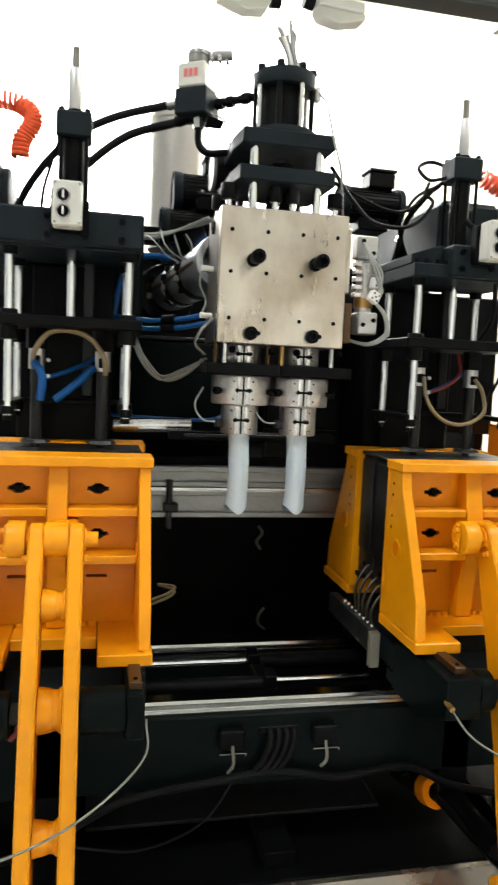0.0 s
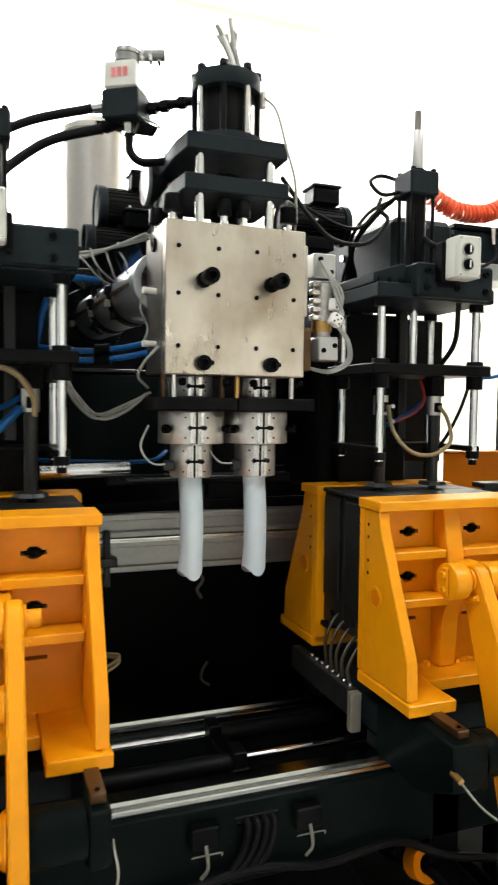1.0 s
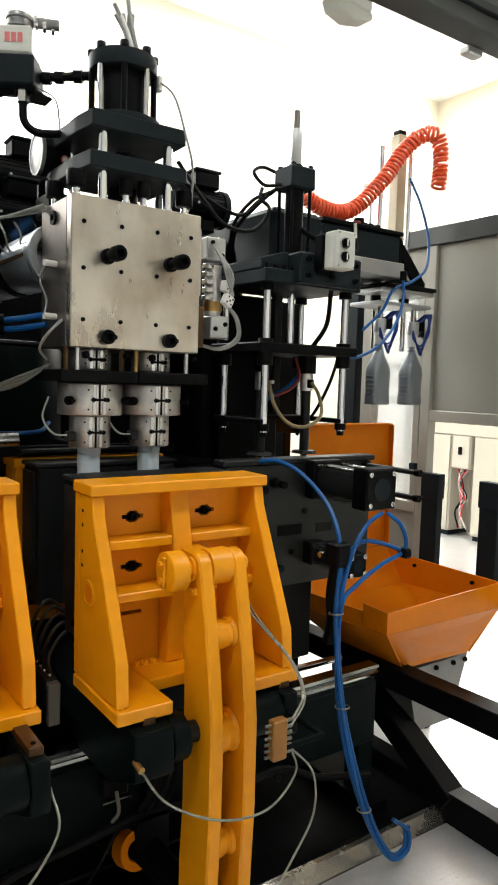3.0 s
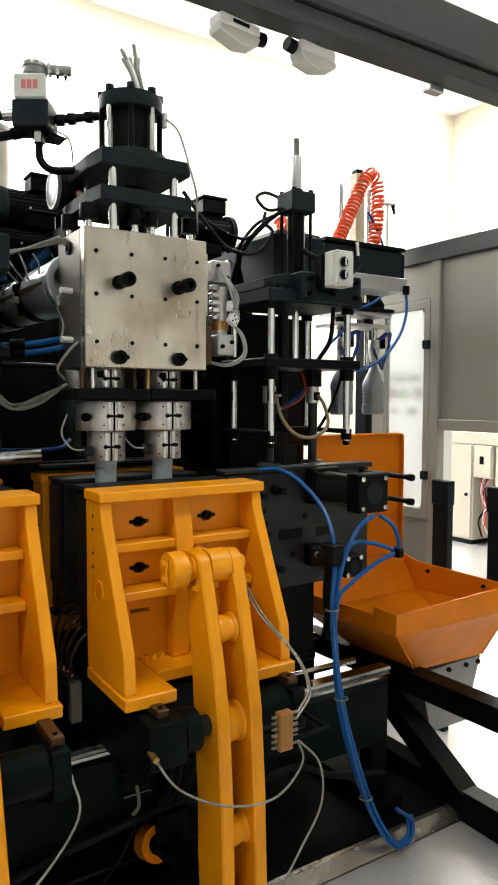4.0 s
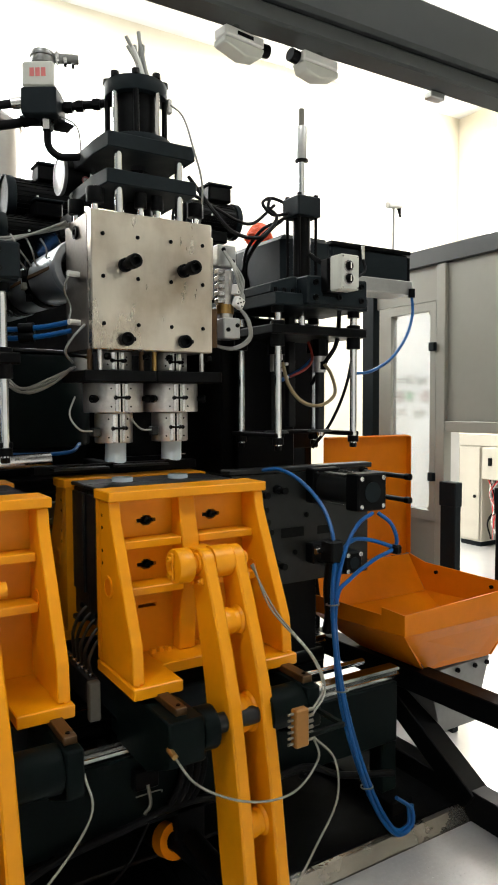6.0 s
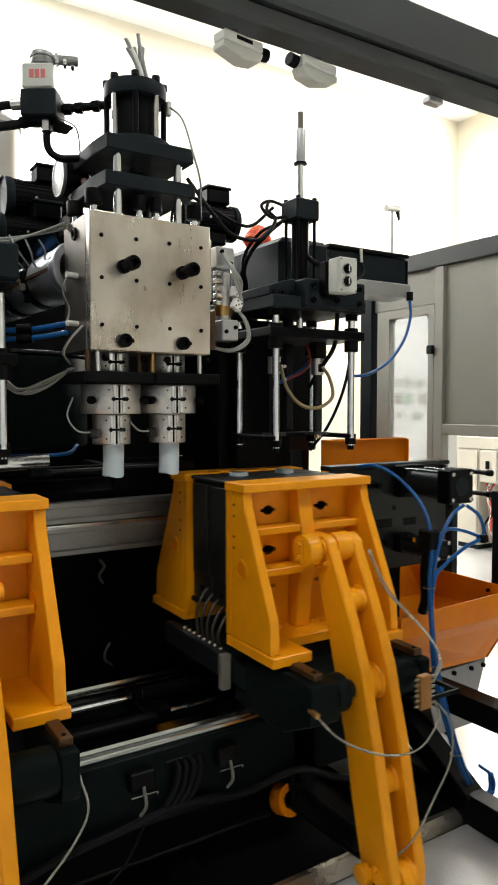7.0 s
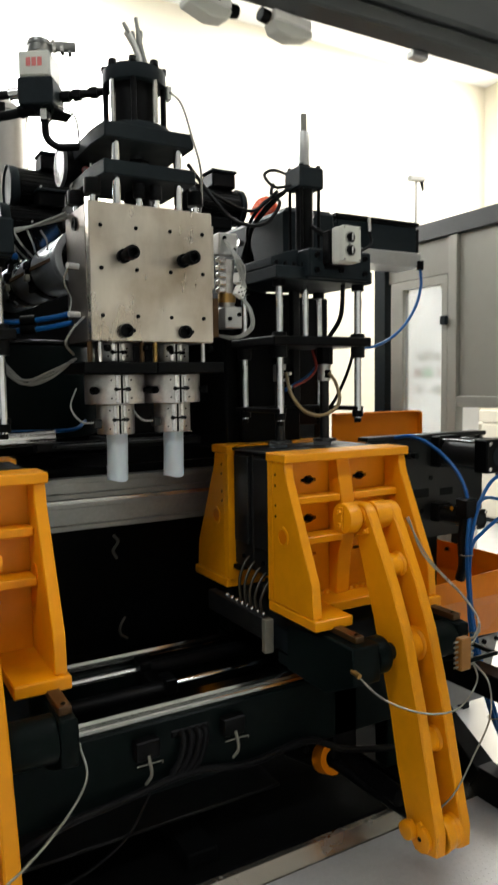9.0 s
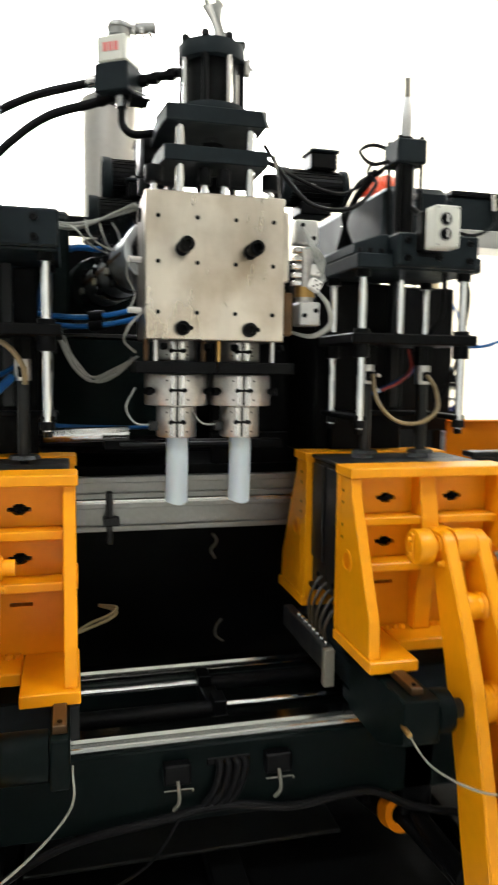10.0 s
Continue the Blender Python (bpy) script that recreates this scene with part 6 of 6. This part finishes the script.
cabinet(5.45, 3.95, 0.55, 0.5, 1.0, "cream electrical cabinet standing on the floor")
cabinet(5.45, 4.52, 0.55, 0.5, 1.0, "cream electrical cabinet standing on the floor")
cabinet(5.0, 3.095, 0.30, 0.4, 1.055, "narrow cream electrical cabinet beside an isolator box")
cabinet(5.0, 2.17, 1.0, 0.4, 1.055, "wide cream electrical cabinet under a cable trunking")
sw = thing("wall_switch_box", "cream isolator box with a black lever hanging over loose wires", "switch box", (4.98, 2.81, FLOOR))
part("box", box(B(), 0, 0.12, -0.115, 0.115, 0.715, 1.05, 0.006), CABINET, sw)
part("lid", box(B(), -0.012, -0.001, -0.105, 0.105, 0.725, 1.04, 0.004), CABINET, sw)
part("lever", box(B(), -0.03, -0.012, -0.02, 0.02, 0.86, 0.94, 0.003), BLACK, sw)
part("stand", box(B(), 0.30, 0.32, -0.12, 0.12, 0.0, 1.05, 0.004), CABINET, sw)
for i, mt in enumerate((SLEEVE, RED, RUBBER, SLEEVE, CERAMIC, RUBBER, RED)):
    w = [random.uniform(-0.06, 0.06) for _ in range(4)]
    part("loose_wire", tube(B(), [(0.05, -0.075 + 0.025 * i, 0.716), (0.04, w[0], 0.56), (0.06, w[1] - 0.02, 0.42), (0.04, w[2] + 0.02, 0.27), (0.08, w[3], 0.09)], 0.008, 6), mt, sw)
con = thing("control_console", "white control cabinet with indicator lamps behind the guard door", "control cabinet", (3.25, 2.22, FLOOR))
part("body", box(B(), 0, 0.3, -0.27, 0.27, 0.0, 2.25, 0.01), CERAMIC, con)
part("door", box(B(), -0.02, -0.002, -0.255, 0.255, 0.08, 2.2, 0.006), CERAMIC, con)
for y, mt in ((0.08, DARKRED), (-0.036, GREENLAMP), (-0.2, DARKRED)):
    part("lamp_plate", box(B(), -0.024, -0.0205, y - 0.045, y + 0.045, 1.435 + f0, 1.525 + f0, 0.001), DULL, con)
    part("indicator_lamp", cyl(B(), (-0.024, y, 1.48 + f0), (-0.04, y, 1.48 + f0), 0.028, seg=16), mt, con)
for y0, y1, z0, z1 in ((0.04, 0.11, 1.58, 1.64), (-0.06, 0.02, 1.57, 1.65), (-0.22, -0.10, 1.57, 1.63), (0.02, 0.10, 1.32, 1.37), (-0.20, -0.08, 1.31, 1.37)):
    part("label_plate", box(B(), -0.024, -0.0205, y0, y1, z0 + f0, z1 + f0, 0.001), DULL, con)
ct = solid("wall_trunking", box(B(), 4.99, 5.10, 1.66, 3.32, 0.977, 1.095, 0.004), CABINET, "cream cable trunking lying along the cabinets", "trunking")
pp = thing("standpipe", "thin steel standpipe with a valve head by the far wall", "pipe", (6.2, 5.55, FLOOR))
part("pipe", cyl(B(), (0, 0, 0), (0, 0, 4.25), 0.02, seg=10), OLDALU, pp)
part("valve_head", cyl(B(), (-0.12, 0, 4.27), (0.13, 0, 4.29), 0.045, seg=12), OLDALU, pp)
part("outlet", cyl(B(), (0.1, 0, 4.25), (0.13, 0, 4.13), 0.03, 0.015, seg=10), BLACK, pp)

# ---- motion ----
PART_Y = 0.08
TRAVEL = [(0.0, 0.6, 0.0), (1.15, 0.6, 0.0), (1.55, 0.595, 0.13), (1.75, 0.575, 0.135), (2.0, 0.455, 0.135), (2.3, 0.24, 0.125), (2.5, 0.125, 0.115), (2.7, 0.03, 0.11), (2.85, 0.0, 0.11), (3.6, 0.0, 0.10), (3.8, 0.0, 0.085), (4.0, 0.0, 0.064), (4.2, 0.0, 0.026), (4.45, 0.0, 0.0), (5.75, 0.0, 0.0), (6.0, 0.02, 0.0), (6.4, 0.15, 0.0), (6.8, 0.355, 0.0), (7.0, 0.46, 0.0), (7.2, 0.545, 0.0), (7.4, 0.595, 0.0), (7.5, 0.6, 0.0), (10.0, 0.6, 0.0)]
LIFT = [(0.0, 0.0), (5.1, 0.0), (5.2, 0.01), (5.45, 0.062), (5.6, 0.067), (7.1, 0.069), (7.5, 0.064), (8.0, 0.049), (8.5, 0.035), (9.0, 0.021), (9.5, 0.017), (10.0, 0.016)]
PINZ = [(0.0, 0.0), (5.1, 0.0), (5.25, 0.03), (5.45, 0.12), (5.6, 0.123), (7.55, 0.123), (8.1, 0.07), (8.6, 0.0), (10.0, 0.0)]
LOW_TIP = [(0.0, 0.994), (1.0, 0.960), (2.5, 0.915), (3.2, 0.893), (3.4, 0.893), (5.1, 0.893), (5.4, 0.874), (10.0, 0.874)]
TOP_TIP = [(5.1, 1.222), (5.5, 1.258), (7.0, 1.208), (7.5, 1.190), (8.5, 1.14), (9.5, 1.087), (10.0, 1.057)]
ARM_Y = [(0.0, 0.06, 0), (2.0, 0.11, 0), (2.6, 0.19, 0), (3.0, 0.26, 0), (3.8, 0.506, 0), (4.5, 0.656, -0.06), (5.0, 0.95, -0.20), (5.4, 1.15, -0.38), (6.0, 1.2, -0.45), (10.0, 1.2, -0.45)]
GRIP_Z = [(0.0, -0.5), (1.5, -0.5), (1.8, -0.46), (2.0, -0.37), (2.2, -0.23), (2.4, -0.08), (2.6, -0.015), (2.8, 0.0), (10.0, 0.0)]


def value(rows, t):
    return float(np.interp(t, [r[0] for r in rows], [r[1] for r in rows]))


def motions():
    walk(front_r, [(t, pose(x, PART_Y - d, 0)) for t, x, d in TRAVEL])
    walk(rear_r, [(t, pose(x, PART_Y - 0.025 + d, 0, 0, 0, 180)) for t, x, d in TRAVEL])
    walk(base_r, [(t, pose(x, -0.44, 0)) for t, x, d in TRAVEL])
    walk(arm_r, [(t, pose(x + 0.024, -0.295 - d, 0.99, -12.5 - 8.5 * x + 95.0 * d)) for t, x, d in TRAVEL])
    for ob in (trim, hoses_b):
        walk(ob, [(t, pose(x, -d, 0)) for t, x, d in TRAVEL])
    walk(rol_r, [(t, pose(x - 0.05, -0.125, 0.115)) for t, x, d in TRAVEL])
    front_l.matrix_basis = pose(-0.645, PART_Y, 0)
    rear_l.matrix_basis = pose(-0.645, PART_Y - 0.025, 0, 0, 0, 180)
    base_l.matrix_basis = pose(-0.65, -0.44, 0)
    arm_l.matrix_basis = pose(-0.638, -0.295, 0.99, -18.0)
    rol_l.matrix_basis = pose(-0.695, -0.125, 0.115)
    for ob in (head, ext, gau, hop, *mot, sc):
        walk(ob, [(t, pose(-0.08 * z, 0, z)) for t, z in LIFT])
    for ob in (val, *hos):
        walk(ob, [(t, pose(-0.008, 0, z - 0.02)) for t, z in LIFT])
    walk(pin_r, [(t, pose(0.6, 0, z)) for t, z in PINZ])
    times = sorted({r[0] for r in LOW_TIP} | {r[0] for r in TRAVEL if r[0] > 5.5})
    for x, p in zip(XN, low_par):
        walk(p, [(t, pose(x + (value([(r[0], r[1]) for r in TRAVEL], t) if t > 5.5 else 0), 0.11 if t < 5.5 else 0.1, value(LOW_TIP, t))) for t in times])
    for x, p in zip(XN, top_par):
        rows = [(t, z + LOW_LEN) for t, z in LOW_TIP[:5]] + TOP_TIP
        walk(p, [(t, pose(x, 0.11, z)) for t, z in rows])
    walk(robot, [(t, pose(RX, y, z)) for t, y, z in ARM_Y])
    times = sorted({r[0] for r in ARM_Y} | {r[0] for r in GRIP_Z})
    reach = [(t, value(ARM_Y, t), value([(r[0], r[2]) for r in ARM_Y], t) + value(GRIP_Z, t)) for t in times]
    walk(grip, [(t, pose(RX, y, z)) for t, y, z in reach])
    for x, p in zip(XN, bot):
        walk(p, [(t, pose(RX + x, y, 1.625 + z, 0, 0, 12)) for t, y, z in reach])
    for i, p in enumerate(pieces):
        walk(p, [(0.0, COIL_OUT[i]), (2.7, COIL_OUT[i]), (4.0, COIL_A[i]), (4.5, COIL_B[i]), (5.0, COIL_C[i]), (5.6, COIL_IN[i]), (10.0, COIL_IN[i])])


motions()
